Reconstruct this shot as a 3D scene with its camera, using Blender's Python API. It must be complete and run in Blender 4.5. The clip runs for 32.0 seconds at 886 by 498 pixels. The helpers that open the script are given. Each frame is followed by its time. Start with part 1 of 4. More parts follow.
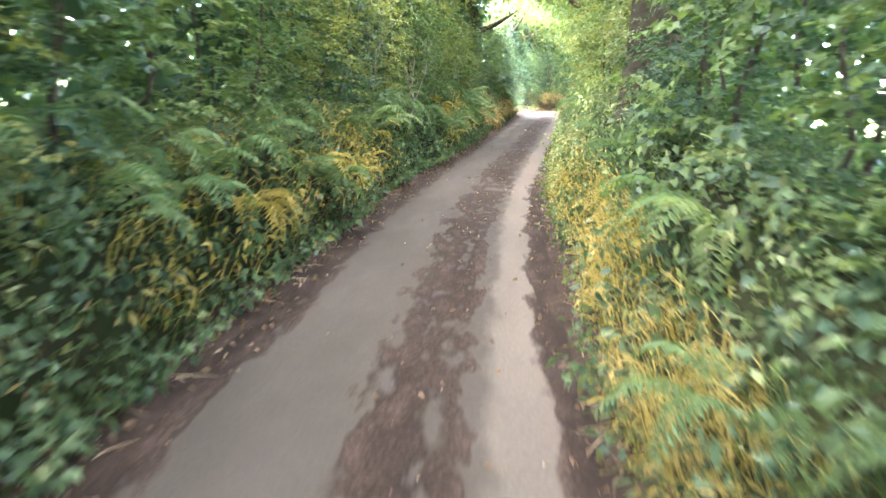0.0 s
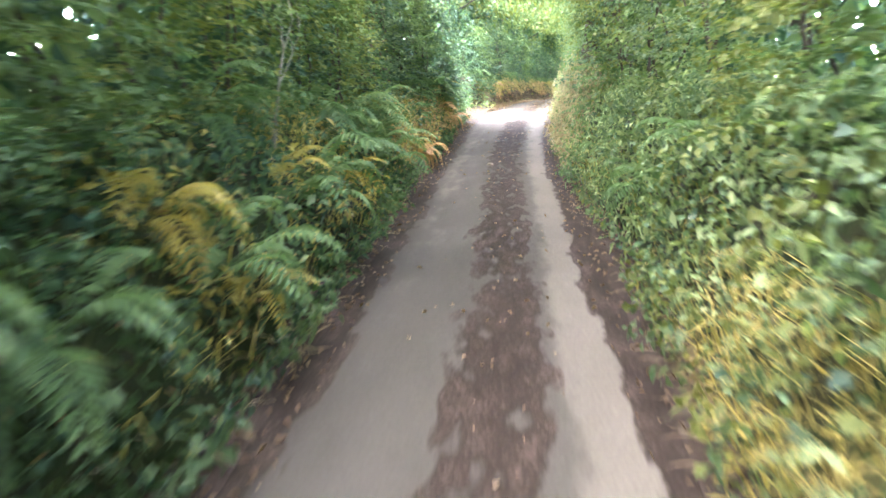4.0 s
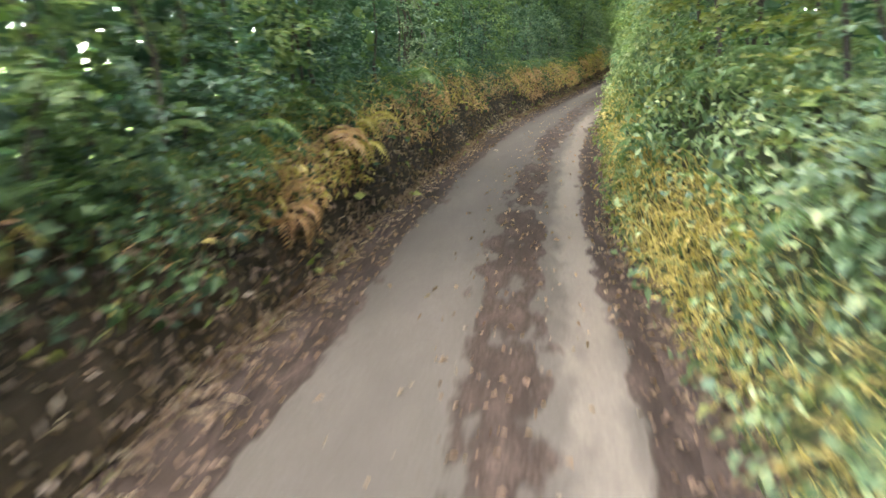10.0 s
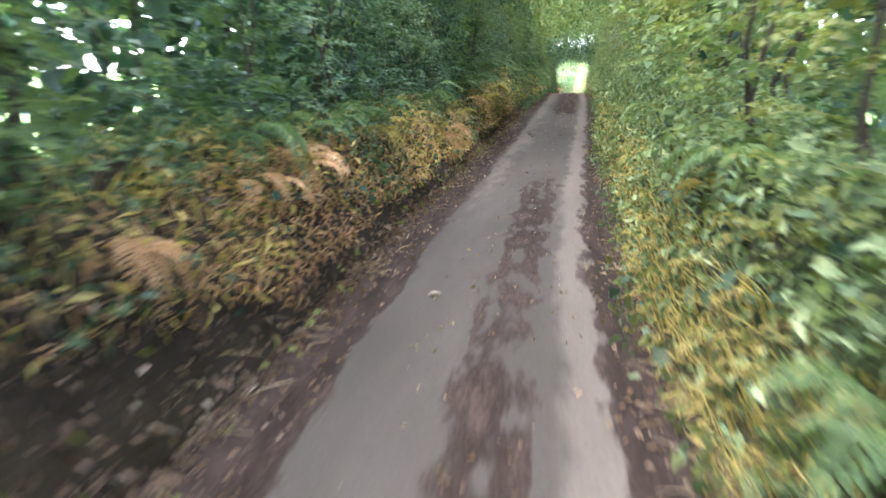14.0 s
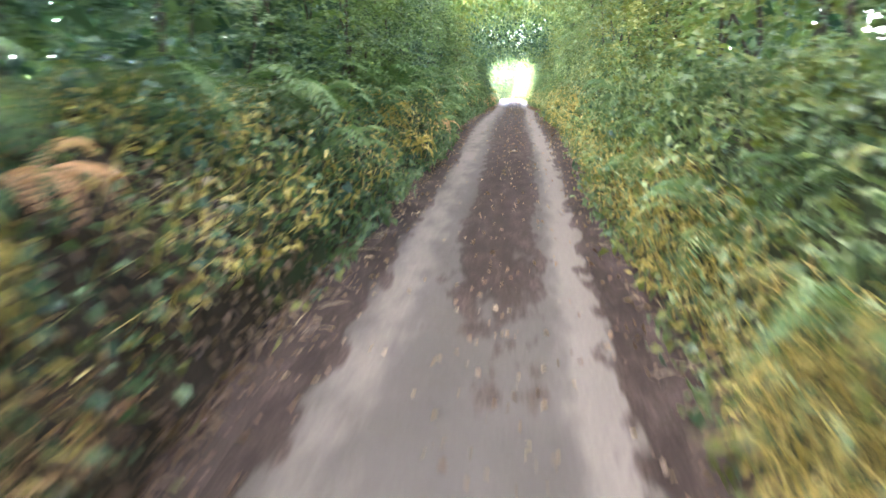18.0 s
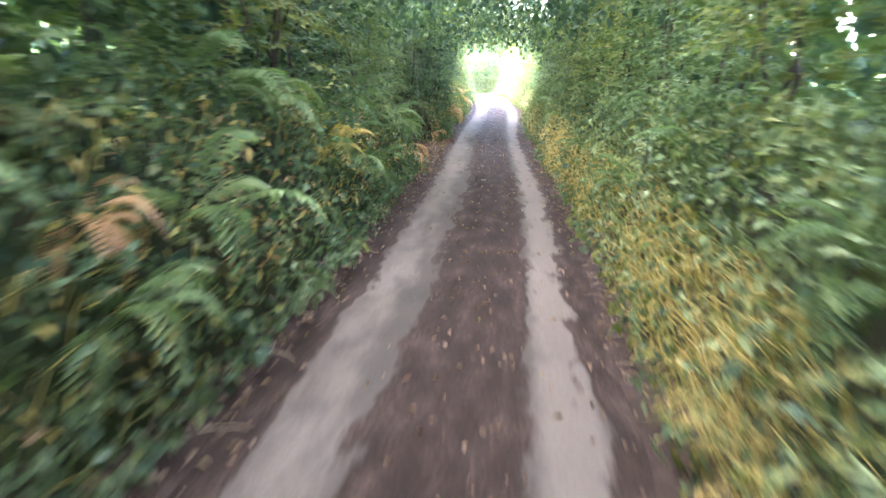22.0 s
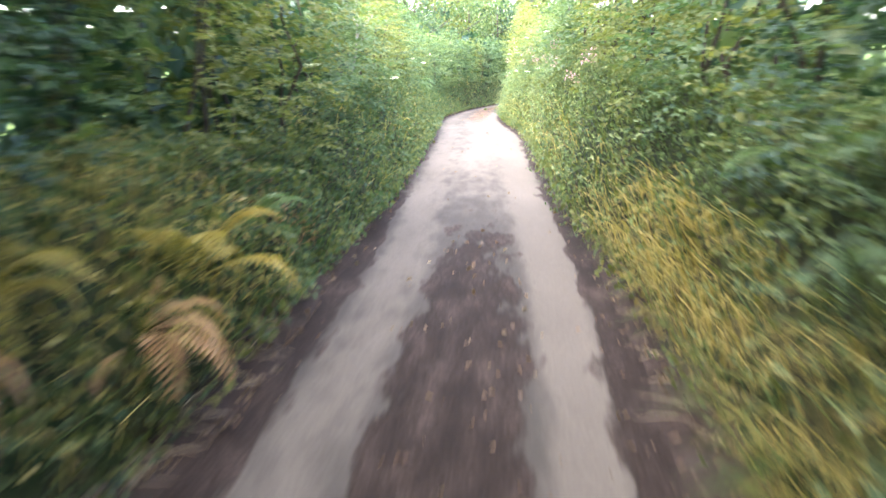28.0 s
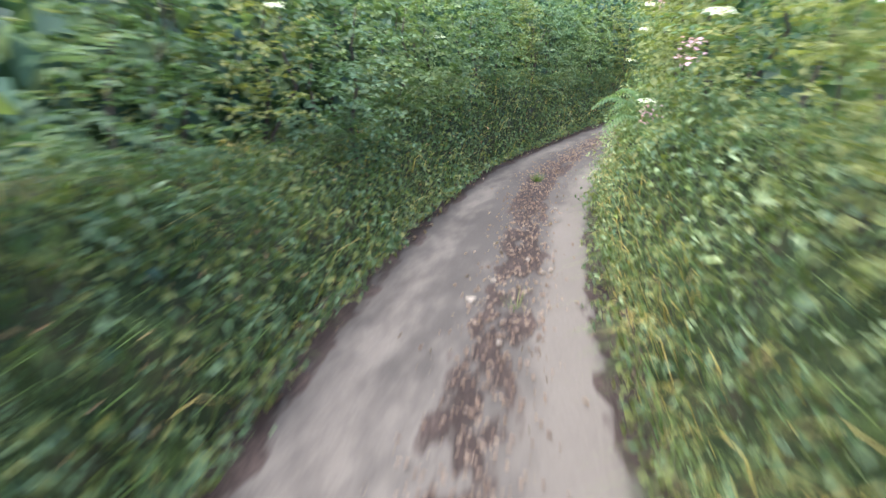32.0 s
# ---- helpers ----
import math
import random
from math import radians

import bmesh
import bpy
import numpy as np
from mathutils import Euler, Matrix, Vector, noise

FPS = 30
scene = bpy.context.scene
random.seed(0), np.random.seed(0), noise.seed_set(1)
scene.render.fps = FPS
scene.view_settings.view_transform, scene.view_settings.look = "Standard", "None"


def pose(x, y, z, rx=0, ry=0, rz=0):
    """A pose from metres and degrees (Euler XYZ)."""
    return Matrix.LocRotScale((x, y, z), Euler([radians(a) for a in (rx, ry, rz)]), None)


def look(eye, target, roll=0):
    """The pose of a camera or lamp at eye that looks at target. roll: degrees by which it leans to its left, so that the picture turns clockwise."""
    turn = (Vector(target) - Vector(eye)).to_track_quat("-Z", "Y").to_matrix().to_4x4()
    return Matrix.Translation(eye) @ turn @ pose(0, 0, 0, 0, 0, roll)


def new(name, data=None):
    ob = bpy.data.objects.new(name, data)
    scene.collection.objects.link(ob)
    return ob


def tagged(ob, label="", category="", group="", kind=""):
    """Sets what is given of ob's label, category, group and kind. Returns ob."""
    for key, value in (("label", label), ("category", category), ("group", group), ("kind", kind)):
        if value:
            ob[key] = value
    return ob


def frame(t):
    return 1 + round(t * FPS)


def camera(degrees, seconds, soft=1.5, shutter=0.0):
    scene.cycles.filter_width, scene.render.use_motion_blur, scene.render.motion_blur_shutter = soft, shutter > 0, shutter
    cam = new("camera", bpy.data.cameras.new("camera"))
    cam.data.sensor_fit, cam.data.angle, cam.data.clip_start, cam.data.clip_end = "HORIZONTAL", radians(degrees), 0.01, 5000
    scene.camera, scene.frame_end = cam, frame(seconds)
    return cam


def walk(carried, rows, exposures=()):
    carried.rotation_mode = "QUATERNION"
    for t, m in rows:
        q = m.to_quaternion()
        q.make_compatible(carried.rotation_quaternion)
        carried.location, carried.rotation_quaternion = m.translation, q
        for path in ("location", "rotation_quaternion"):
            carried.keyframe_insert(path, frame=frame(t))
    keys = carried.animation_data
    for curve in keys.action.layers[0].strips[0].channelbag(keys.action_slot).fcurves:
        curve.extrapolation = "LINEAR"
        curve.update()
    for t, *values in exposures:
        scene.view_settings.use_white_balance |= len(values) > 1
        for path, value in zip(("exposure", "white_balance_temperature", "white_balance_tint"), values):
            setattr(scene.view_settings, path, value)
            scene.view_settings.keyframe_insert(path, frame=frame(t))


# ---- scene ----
cam = camera(60.3, 32.0, shutter=0.62)
PATH = [
    (0, (0.278, 0.049, 1.306), (0.220, 2.008, 0.908), 3.43),
    (0.5, (0.337, 1.719, 1.358), (0.280, 3.679, 0.965), 2.57),
    (1, (0.348, 3.515, 1.414), (0.290, 5.476, 1.027), 0.95),
    (1.5, (0.373, 5.346, 1.461), (0.314, 7.306, 1.066), -0.38),
    (2, (0.403, 7.153, 1.502), (0.344, 9.114, 1.111), -1.01),
    (2.5, (0.454, 8.911, 1.524), (0.405, 10.872, 1.138), -1.19),
    (3, (0.519, 10.611, 1.549), (0.503, 12.571, 1.153), 0.21),
    (3.5, (0.666, 12.508, 1.589), (0.694, 14.467, 1.184), -0.83),
    (5.5, (1.524, 21.260, 1.790), (1.642, 23.202, 1.328), -0.83),
    (6, (1.867, 23.901, 1.849), (1.986, 25.846, 1.399), -0.87),
    (6.5, (2.271, 26.859, 1.919), (2.386, 28.808, 1.486), -0.53),
    (7, (2.780, 29.644, 2.009), (2.873, 31.594, 1.576), -0.59),
    (7.5, (3.184, 32.137, 2.132), (3.276, 34.084, 1.687), -1.63),
    (8, (3.611, 34.490, 2.250), (3.702, 36.435, 1.791), -1.75),
    (8.5, (4.194, 36.855, 2.359), (4.280, 38.796, 1.887), -1.18),
    (9, (4.665, 39.204, 2.443), (4.742, 41.143, 1.959), -1.04),
    (9.5, (5.147, 41.496, 2.493), (5.222, 43.432, 1.997), -1.88),
    (10, (5.579, 43.763, 2.517), (5.659, 45.694, 2.004), -2.01),
    (10.5, (5.982, 46.035, 2.526), (6.120, 47.969, 2.036), -2.68),
    (11, (6.358, 48.310, 2.518), (6.537, 50.241, 2.030), -1.85),
    (11.5, (6.811, 50.745, 2.503), (7.016, 52.674, 2.019), -1.64),
    (12, (7.246, 53.182, 2.490), (7.489, 55.109, 2.014), -1.68),
    (12.5, (7.743, 55.568, 2.481), (8.030, 57.492, 2.016), -1.25),
    (13, (8.291, 57.829, 2.472), (8.604, 59.749, 2.006), -1.12),
    (13.5, (8.879, 59.965, 2.444), (9.226, 61.879, 1.979), -1.24),
    (14, (9.524, 62.213, 2.403), (9.901, 64.120, 1.931), -0.65),
    (14.5, (10.182, 64.493, 2.372), (10.591, 66.389, 1.885), 0.03),
    (16.5, (13.490, 73.543, 2.364), (13.994, 75.413, 1.865), -1.83),
    (17, (14.438, 75.953, 2.397), (14.947, 77.823, 1.903), -1.34),
    (17.5, (15.463, 78.522, 2.452), (15.973, 80.392, 1.959), -1.38),
    (18, (16.484, 81.052, 2.528), (17.008, 82.921, 2.047), -0.97),
    (18.5, (17.508, 83.654, 2.594), (18.038, 85.524, 2.122), -1.11),
    (19, (18.527, 86.222, 2.653), (19.063, 88.090, 2.180), -1.01),
    (19.5, (19.578, 88.829, 2.695), (20.123, 90.696, 2.228), -0.46),
    (20, (20.610, 91.428, 2.714), (21.153, 93.293, 2.239), -0.32),
    (20.5, (21.655, 94.103, 2.730), (22.208, 95.963, 2.244), -0.52),
    (21, (22.662, 96.693, 2.726), (23.230, 98.546, 2.235), 0.51),
    (21.5, (23.593, 99.233, 2.689), (24.172, 101.076, 2.171), 2.89),
    (22, (24.522, 101.757, 2.624), (25.106, 103.592, 2.083), 3.31),
    (22.5, (25.475, 104.186, 2.548), (26.056, 106.018, 1.995), 2.94),
    (23, (26.412, 106.363, 2.474), (26.969, 108.200, 1.913), 1.24),
    (23.5, (27.395, 108.671, 2.380), (27.938, 110.513, 1.820), 0.15),
    (24, (28.323, 111.062, 2.278), (28.845, 112.910, 1.718), -0.69),
    (24.5, (29.135, 113.439, 2.170), (29.649, 115.294, 1.628), 2.42),
    (26.5, (32.621, 122.366, 1.704), (33.156, 124.207, 1.133), -0.44),
    (27, (33.671, 124.769, 1.591), (34.197, 126.616, 1.033), -0.72),
    (27.5, (34.743, 127.312, 1.477), (35.257, 129.166, 0.934), -0.93),
    (28, (35.795, 130.085, 1.375), (36.313, 131.939, 0.833), -1.23),
    (28.5, (36.869, 132.876, 1.283), (37.383, 134.731, 0.742), -0.90),
    (29, (37.897, 135.662, 1.197), (38.390, 137.524, 0.656), -0.94),
    (29.5, (38.850, 138.443, 1.119), (39.308, 140.312, 0.575), -0.79),
    (30, (39.702, 141.167, 1.054), (40.142, 143.039, 0.505), -0.51),
    (30.5, (40.702, 144.012, 0.977), (41.112, 145.886, 0.413), -0.21),
    (31, (41.672, 146.969, 0.881), (42.067, 148.845, 0.312), -0.50),
    (31.5, (42.607, 149.921, 0.766), (43.000, 151.793, 0.182), -0.33),
    (32, (43.488, 152.779, 0.632), (43.896, 154.641, 0.029), 0.83),
]
EXPOSURES = [
    (0.0, 6.25, 6300, 15), (1.0, 6.1, 6200, 13), (2.0, 6.15, 6150, 12), (3.0, 6.3, 6100, 11), (6.0, 5.95, 6000, 20), (7.0, 6.0, 6000, 18), (8.0, 4.15, 6050, 15), (8.5, 3.9, 6250, 12), (9.0, 3.9, 6400, 11), (10.0, 5.1, 6500, 7), (12.0, 5.2, 5900, 12), (14.0, 5.25, 5850, 14),
    (17.0, 6.45, 5950, 15), (18.5, 5.85, 5900, 18), (19.5, 5.95, 5900, 20), (20.5, 6.0, 6000, 22), (22.0, 5.85, 5850, 20), (23.0, 5.4, 5950, 24), (24.5, 5.85, 6080, 20), (26.5, 5.3, 6080, 17),
    (27.0, 5.1, 6150, 16), (28.0, 3.95, 6250, 13), (29.0, 3.95, 6550, 10), (30.0, 3.6, 6450, 12), (31.0, 3.1, 6300, 8), (32.0, 2.85, 5950, 8),
]
walk(cam, [(t, look(eye, target, roll)) for t, eye, target, roll in PATH], EXPOSURES)

# ------------------------------------------------------------ light
world = bpy.data.worlds.new("overcast_sky")
scene.world = world
world.use_nodes = True
wn = world.node_tree.nodes
sky = wn.new("ShaderNodeTexSky")
sky.sky_type, sky.sun_disc = "NISHITA", False
sky.sun_elevation, sky.sun_rotation = radians(73), radians(245)
sky.air_density, sky.dust_density, sky.ozone_density = 1.0, 1.5, 1.5
wn["Background"].inputs["Strength"].default_value = 0.15
world.node_tree.links.new(sky.outputs[0], wn["Background"].inputs["Color"])
sun_data = bpy.data.lights.new("sun", "SUN")
sun_data.energy, sun_data.angle, sun_data.color = 2.6, radians(60), (1.0, 0.95, 0.86)
sun = new("sun", sun_data)
sun.matrix_world = look((0, 0, 30), (8, 4, 0))

rng = np.random.default_rng(7)


# ------------------------------------------------------------ materials
def material(name, rough=0.8, spec=0.3):
    m = bpy.data.materials.new(name)
    m.use_nodes = True
    b = m.node_tree.nodes["Principled BSDF"]
    b.inputs["Roughness"].default_value = rough
    b.inputs["Specular IOR Level"].default_value = spec
    return m, m.node_tree.nodes, m.node_tree.links, b


def ramp(nodes, stops):
    r = nodes.new("ShaderNodeValToRGB")
    e = r.color_ramp.elements
    e[0].position, e[0].color = stops[0][0], (*stops[0][1], 1)
    e[1].position, e[1].color = stops[-1][0], (*stops[-1][1], 1)
    for pos, col in stops[1:-1]:
        x = e.new(pos)
        x.color = (*col, 1)
    return r


def noise_node(nodes, links, scale, detail=4.0, source=None):
    n = nodes.new("ShaderNodeTexNoise")
    n.inputs["Scale"].default_value, n.inputs["Detail"].default_value = scale, detail
    if source is None:
        source = nodes.new("ShaderNodeTexCoord").outputs["Object"]
    links.new(source, n.inputs["Vector"])
    return n


def leaf_material(name, stops, rough=0.58, clear=0.2, patch=0.8):
    """Leaves: each one its own tint, with larger patches of tint and some light passing through."""
    m, n, l, b = material(name, rough, clear)
    geo = n.new("ShaderNodeNewGeometry")
    info = n.new("ShaderNodeObjectInfo")
    big = noise_node(n, l, patch, 2.0, geo.outputs["Position"])
    add = n.new("ShaderNodeMath")
    add.operation = "MULTIPLY_ADD"
    l.new(geo.outputs["Random Per Island"], add.inputs[0])
    add.inputs[1].default_value = 0.42
    add2 = n.new("ShaderNodeMath")
    add2.operation = "MULTIPLY_ADD"
    l.new(big.outputs[0], add2.inputs[0])
    add2.inputs[1].default_value, add2.inputs[2].default_value = 1.15, -0.27
    l.new(add2.outputs[0], add.inputs[2])
    add3 = n.new("ShaderNodeMath")
    add3.operation = "MULTIPLY_ADD"
    l.new(info.outputs["Random"], add3.inputs[0])
    add3.inputs[1].default_value = 0.22
    l.new(add.outputs[0], add3.inputs[2])
    r = ramp(n, stops)
    l.new(add3.outputs[0], r.inputs[0])
    l.new(r.outputs[0], b.inputs["Base Color"])
    trans = n.new("ShaderNodeBsdfTranslucent")
    through_leaf = n.new("ShaderNodeMix")
    through_leaf.data_type, through_leaf.blend_type = "RGBA", "MULTIPLY"
    through_leaf.inputs["Factor"].default_value = 1.0
    l.new(r.outputs[0], through_leaf.inputs[6])
    through_leaf.inputs[7].default_value = (1.27, 1.32, 0.66, 1)
    l.new(through_leaf.outputs[2], trans.inputs["Color"])
    mix = n.new("ShaderNodeMixShader")
    mix.inputs[0].default_value = 0.42
    l.new(b.outputs[0], mix.inputs[1])
    l.new(trans.outputs[0], mix.inputs[2])
    l.new(mix.outputs[0], n["Material Output"].inputs["Surface"])
    return m


M_HAZEL = leaf_material("hazel_leaves", [(0.0, (0.0324, 0.0544, 0.0264)), (0.45, (0.065, 0.102, 0.044)), (0.8, (0.12, 0.161, 0.0663)), (1.0, (0.178, 0.205, 0.0984))])
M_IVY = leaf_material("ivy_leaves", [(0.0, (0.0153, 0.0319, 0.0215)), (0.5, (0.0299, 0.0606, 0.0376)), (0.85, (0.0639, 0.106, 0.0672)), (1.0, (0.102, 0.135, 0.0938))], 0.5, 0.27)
M_LIME = leaf_material("lime_leaves", [(0.0, (0.0529, 0.0685, 0.0208)), (0.5, (0.106, 0.122, 0.0366)), (1.0, (0.185, 0.186, 0.0676))])
M_NETTLE = leaf_material("nettle_leaves", [(0.0, (0.0282, 0.0544, 0.0286)), (0.5, (0.0613, 0.102, 0.0502)), (0.9, (0.113, 0.154, 0.0864)), (1.0, (0.152, 0.167, 0.088))], 0.6)
# Blackthorn and hedge herbs are lightened; the right side's brighter light is in the tint.
M_BLACKTHORN = leaf_material("blackthorn_leaves", [(0.0, (0.0481, 0.0748, 0.0505)), (0.6, (0.108, 0.149, 0.101)), (1.0, (0.21, 0.247, 0.172))])
M_LIT_HERB = leaf_material("lit_hedge_herb_leaves", [(0.0, (0.0675, 0.101, 0.0486)), (0.5, (0.142, 0.195, 0.0972)), (0.9, (0.257, 0.305, 0.162)), (1.0, (0.351, 0.37, 0.203))], 0.6)
M_FERN = leaf_material("fern_green", [(0.0, (0.0459, 0.0806, 0.0358)), (0.6, (0.0825, 0.131, 0.0574)), (1.0, (0.147, 0.19, 0.0864))], 0.6)
M_YELLOW = leaf_material("fern_yellow", [(0.0, (0.16, 0.118, 0.0298)), (0.5, (0.256, 0.2, 0.051)), (1.0, (0.352, 0.281, 0.102))], 0.65, 0.2)
M_RUST = leaf_material("fern_rust", [(0.0, (0.196, 0.1, 0.06)), (0.5, (0.346, 0.2, 0.115)), (1.0, (0.486, 0.32, 0.2))], 0.75, 0.15)
M_STRAW = leaf_material("dry_grass", [(0.0, (0.19, 0.157, 0.045)), (0.5, (0.335, 0.262, 0.086)), (1.0, (0.49, 0.385, 0.165))], 0.7, 0.15)
M_GRASS = leaf_material("green_grass", [(0.0, (0.0311, 0.057, 0.0144)), (0.6, (0.0674, 0.0997, 0.0288)), (1.0, (0.13, 0.143, 0.0576))], 0.65)
M_DRY = leaf_material("withered_strands", [(0.0, (0.14, 0.1, 0.07)), (0.5, (0.27, 0.205, 0.15)), (1.0, (0.42, 0.34, 0.25))], 0.75, 0.2)
M_LITTER = leaf_material("dead_leaves", [(0.0, (0.0434, 0.0258, 0.0192)), (0.4, (0.093, 0.0588, 0.0435)), (0.75, (0.155, 0.108, 0.0832)), (1.0, (0.26, 0.21, 0.179))], 0.75, 0.2)
M_PINK = leaf_material("pink_petals", [(0.0, (0.4, 0.16, 0.3)), (1.0, (0.7, 0.4, 0.55))], 0.6, 0.2)
M_UMBEL = leaf_material("white_petals", [(0.0, (0.6, 0.6, 0.5)), (1.0, (0.8, 0.8, 0.72))], 0.6, 0.2)


def earth_material(name, stops, scale=3.0, bump=0.6):
    m, n, l, b = material(name, 0.95, 0.1)
    a = noise_node(n, l, scale, 8.0)
    c = noise_node(n, l, scale * 11, 5.0)
    mix = n.new("ShaderNodeMath")
    mix.operation = "MULTIPLY_ADD"
    l.new(c.outputs[0], mix.inputs[0])
    mix.inputs[1].default_value = 0.45
    half = n.new("ShaderNodeMath")
    half.operation = "MULTIPLY"
    half.inputs[1].default_value = 0.6
    l.new(a.outputs[0], half.inputs[0])
    l.new(half.outputs[0], mix.inputs[2])
    r = ramp(n, stops)
    l.new(mix.outputs[0], r.inputs[0])
    l.new(r.outputs[0], b.inputs["Base Color"])
    bp = n.new("ShaderNodeBump")
    bp.inputs["Strength"].default_value, bp.inputs["Distance"].default_value = bump, 0.05
    l.new(mix.outputs[0], bp.inputs["Height"])
    l.new(bp.outputs[0], b.inputs["Normal"])
    return m


M_EARTH = earth_material("bank_earth", [(0.25, (0.0099, 0.00825, 0.0054)), (0.55, (0.0275, 0.0198, 0.0132)), (0.8, (0.055, 0.0363, 0.0258))])
M_MOSS = earth_material("mossy_earth", [(0.25, (0.0077, 0.0099, 0.0042)), (0.5, (0.0187, 0.0264, 0.0096)), (0.62, (0.0248, 0.0209, 0.012)), (0.8, (0.044, 0.055, 0.021))], 3.0)
M_VERGE = earth_material("verge_dirt", [(0.25, (0.0136, 0.0096, 0.00792)), (0.55, (0.0298, 0.0204, 0.0172)), (0.8, (0.062, 0.0456, 0.0409))], 4.0)
M_FIELD = earth_material("field_grass", [(0.25, (0.056, 0.096, 0.0238)), (0.55, (0.112, 0.16, 0.0427)), (0.8, (0.208, 0.216, 0.0855))], 1.2)
M_APRON = earth_material("trodden_apron", [(0.38, (0.0096, 0.0064, 0.0051)), (0.47, (0.0288, 0.02, 0.017)), (0.52, (0.0144, 0.0176, 0.00765)), (0.57, (0.0256, 0.0184, 0.0153)), (0.68, (0.048, 0.0368, 0.0306))], 2.6)
M_STONE = earth_material("pale_stone", [(0.2, (0.098, 0.077, 0.063)), (0.6, (0.175, 0.147, 0.122)), (0.9, (0.28, 0.252, 0.217))], 9.0)
M_GRAVEL = leaf_material("red_gravel", [(0.0, (0.0561, 0.0376, 0.0298)), (0.5, (0.112, 0.0772, 0.0614)), (1.0, (0.214, 0.163, 0.134))], 0.9, 0.15)
M_BARK = earth_material("bark", [(0.25, (0.0228, 0.0182, 0.0136)), (0.55, (0.065, 0.052, 0.0408)), (0.8, (0.13, 0.111, 0.0884))], 5.0, 0.9)
M_DEADWOOD = earth_material("grey_dead_wood", [(0.2, (0.105, 0.09, 0.075)), (0.6, (0.225, 0.203, 0.173)), (0.9, (0.338, 0.315, 0.277))], 8.0)
M_TIMBER = earth_material("weathered_timber", [(0.2, (0.052, 0.0455, 0.0325)), (0.6, (0.111, 0.0975, 0.078)), (0.9, (0.182, 0.169, 0.143))], 7.0)


def road_material():
    """Worn tarmac: pale where wheels run, dark crumbled soil where the mud attribute is high."""
    m, n, l, b = material("lane_tarmac", 0.92, 0.1)
    geo = n.new("ShaderNodeNewGeometry")
    mud = n.new("ShaderNodeAttribute")
    mud.attribute_name = "mud"
    drawn = n.new("ShaderNodeCombineXYZ")
    for i, name in enumerate(("across", "along")):
        lane_place = n.new("ShaderNodeAttribute")
        lane_place.attribute_name = name
        l.new(lane_place.outputs["Fac"], drawn.inputs[i])
    coarse = noise_node(n, l, 1.3, 6.0, drawn.outputs[0])
    mid = noise_node(n, l, 6.0, 8.0, drawn.outputs[0])
    fine = noise_node(n, l, 45.0, 6.0, geo.outputs["Position"])

    def math_node(op, a, c, third=None):
        k = n.new("ShaderNodeMath")
        k.operation = op
        for i, v in enumerate((a, c, third)):
            if v is None:
                continue
            if isinstance(v, (int, float)):
                k.inputs[i].default_value = v
            else:
                l.new(v, k.inputs[i])
        return k.outputs[0]

    edge = math_node("MULTIPLY_ADD", mid.outputs[0], 1.5, -0.75)
    edge = math_node("ADD", edge, math_node("MULTIPLY_ADD", coarse.outputs[0], 0.9, -0.45))
    wet = math_node("ADD", mud.outputs["Fac"], edge)
    mask = n.new("ShaderNodeMapRange")
    mask.interpolation_type = "SMOOTHSTEP"
    mask.inputs["From Min"].default_value, mask.inputs["From Max"].default_value = 0.4, 0.62
    l.new(wet, mask.inputs["Value"])
    tar = ramp(n, [(0.25, (0.027, 0.0228, 0.02)), (0.5, (0.042, 0.0358, 0.0316)), (0.75, (0.063, 0.054, 0.048))])
    l.new(math_node("ADD", math_node("MULTIPLY", coarse.outputs[0], 0.5), math_node("ADD", math_node("MULTIPLY", mid.outputs[0], 0.15), math_node("MULTIPLY", fine.outputs[0], 0.35))), tar.inputs[0])
    dust = n.new("ShaderNodeAttribute")
    dust.attribute_name = "dust"
    pale = ramp(n, [(0.25, (0.055, 0.046, 0.0395)), (0.5, (0.076, 0.064, 0.055)), (0.75, (0.102, 0.087, 0.075))])
    l.new(math_node("ADD", math_node("MULTIPLY", coarse.outputs[0], 0.5), math_node("MULTIPLY", fine.outputs[0], 0.5)), pale.inputs[0])
    sandy = n.new("ShaderNodeMix")
    sandy.data_type = "RGBA"
    worn = n.new("ShaderNodeMapRange")
    worn.interpolation_type = "SMOOTHSTEP"
    worn.inputs["From Min"].default_value, worn.inputs["From Max"].default_value = 0.22, 0.62
    l.new(math_node("MULTIPLY_ADD", edge, 0.5, dust.outputs["Fac"]), worn.inputs["Value"])
    l.new(worn.outputs[0], sandy.inputs["Factor"])
    l.new(tar.outputs[0], sandy.inputs[6])
    l.new(pale.outputs[0], sandy.inputs[7])
    soil = ramp(n, [(0.34, (0.008, 0.0054, 0.0046)), (0.52, (0.019, 0.0128, 0.0107)), (0.66, (0.048, 0.034, 0.029))])
    l.new(math_node("ADD", math_node("MULTIPLY", mid.outputs[0], 0.5), math_node("MULTIPLY", fine.outputs[0], 0.5)), soil.inputs[0])
    mix = n.new("ShaderNodeMix")
    mix.data_type = "RGBA"
    l.new(mask.outputs[0], mix.inputs["Factor"])
    l.new(sandy.outputs[2], mix.inputs[6])
    l.new(soil.outputs[0], mix.inputs[7])
    l.new(mix.outputs[2], b.inputs["Base Color"])
    bp = n.new("ShaderNodeBump")
    bp.inputs["Strength"].default_value, bp.inputs["Distance"].default_value = 0.3, 0.006
    l.new(math_node("ADD", fine.outputs[0], math_node("MULTIPLY", mask.outputs[0], mid.outputs[0])), bp.inputs["Height"])
    l.new(bp.outputs[0], b.inputs["Normal"])
    return m


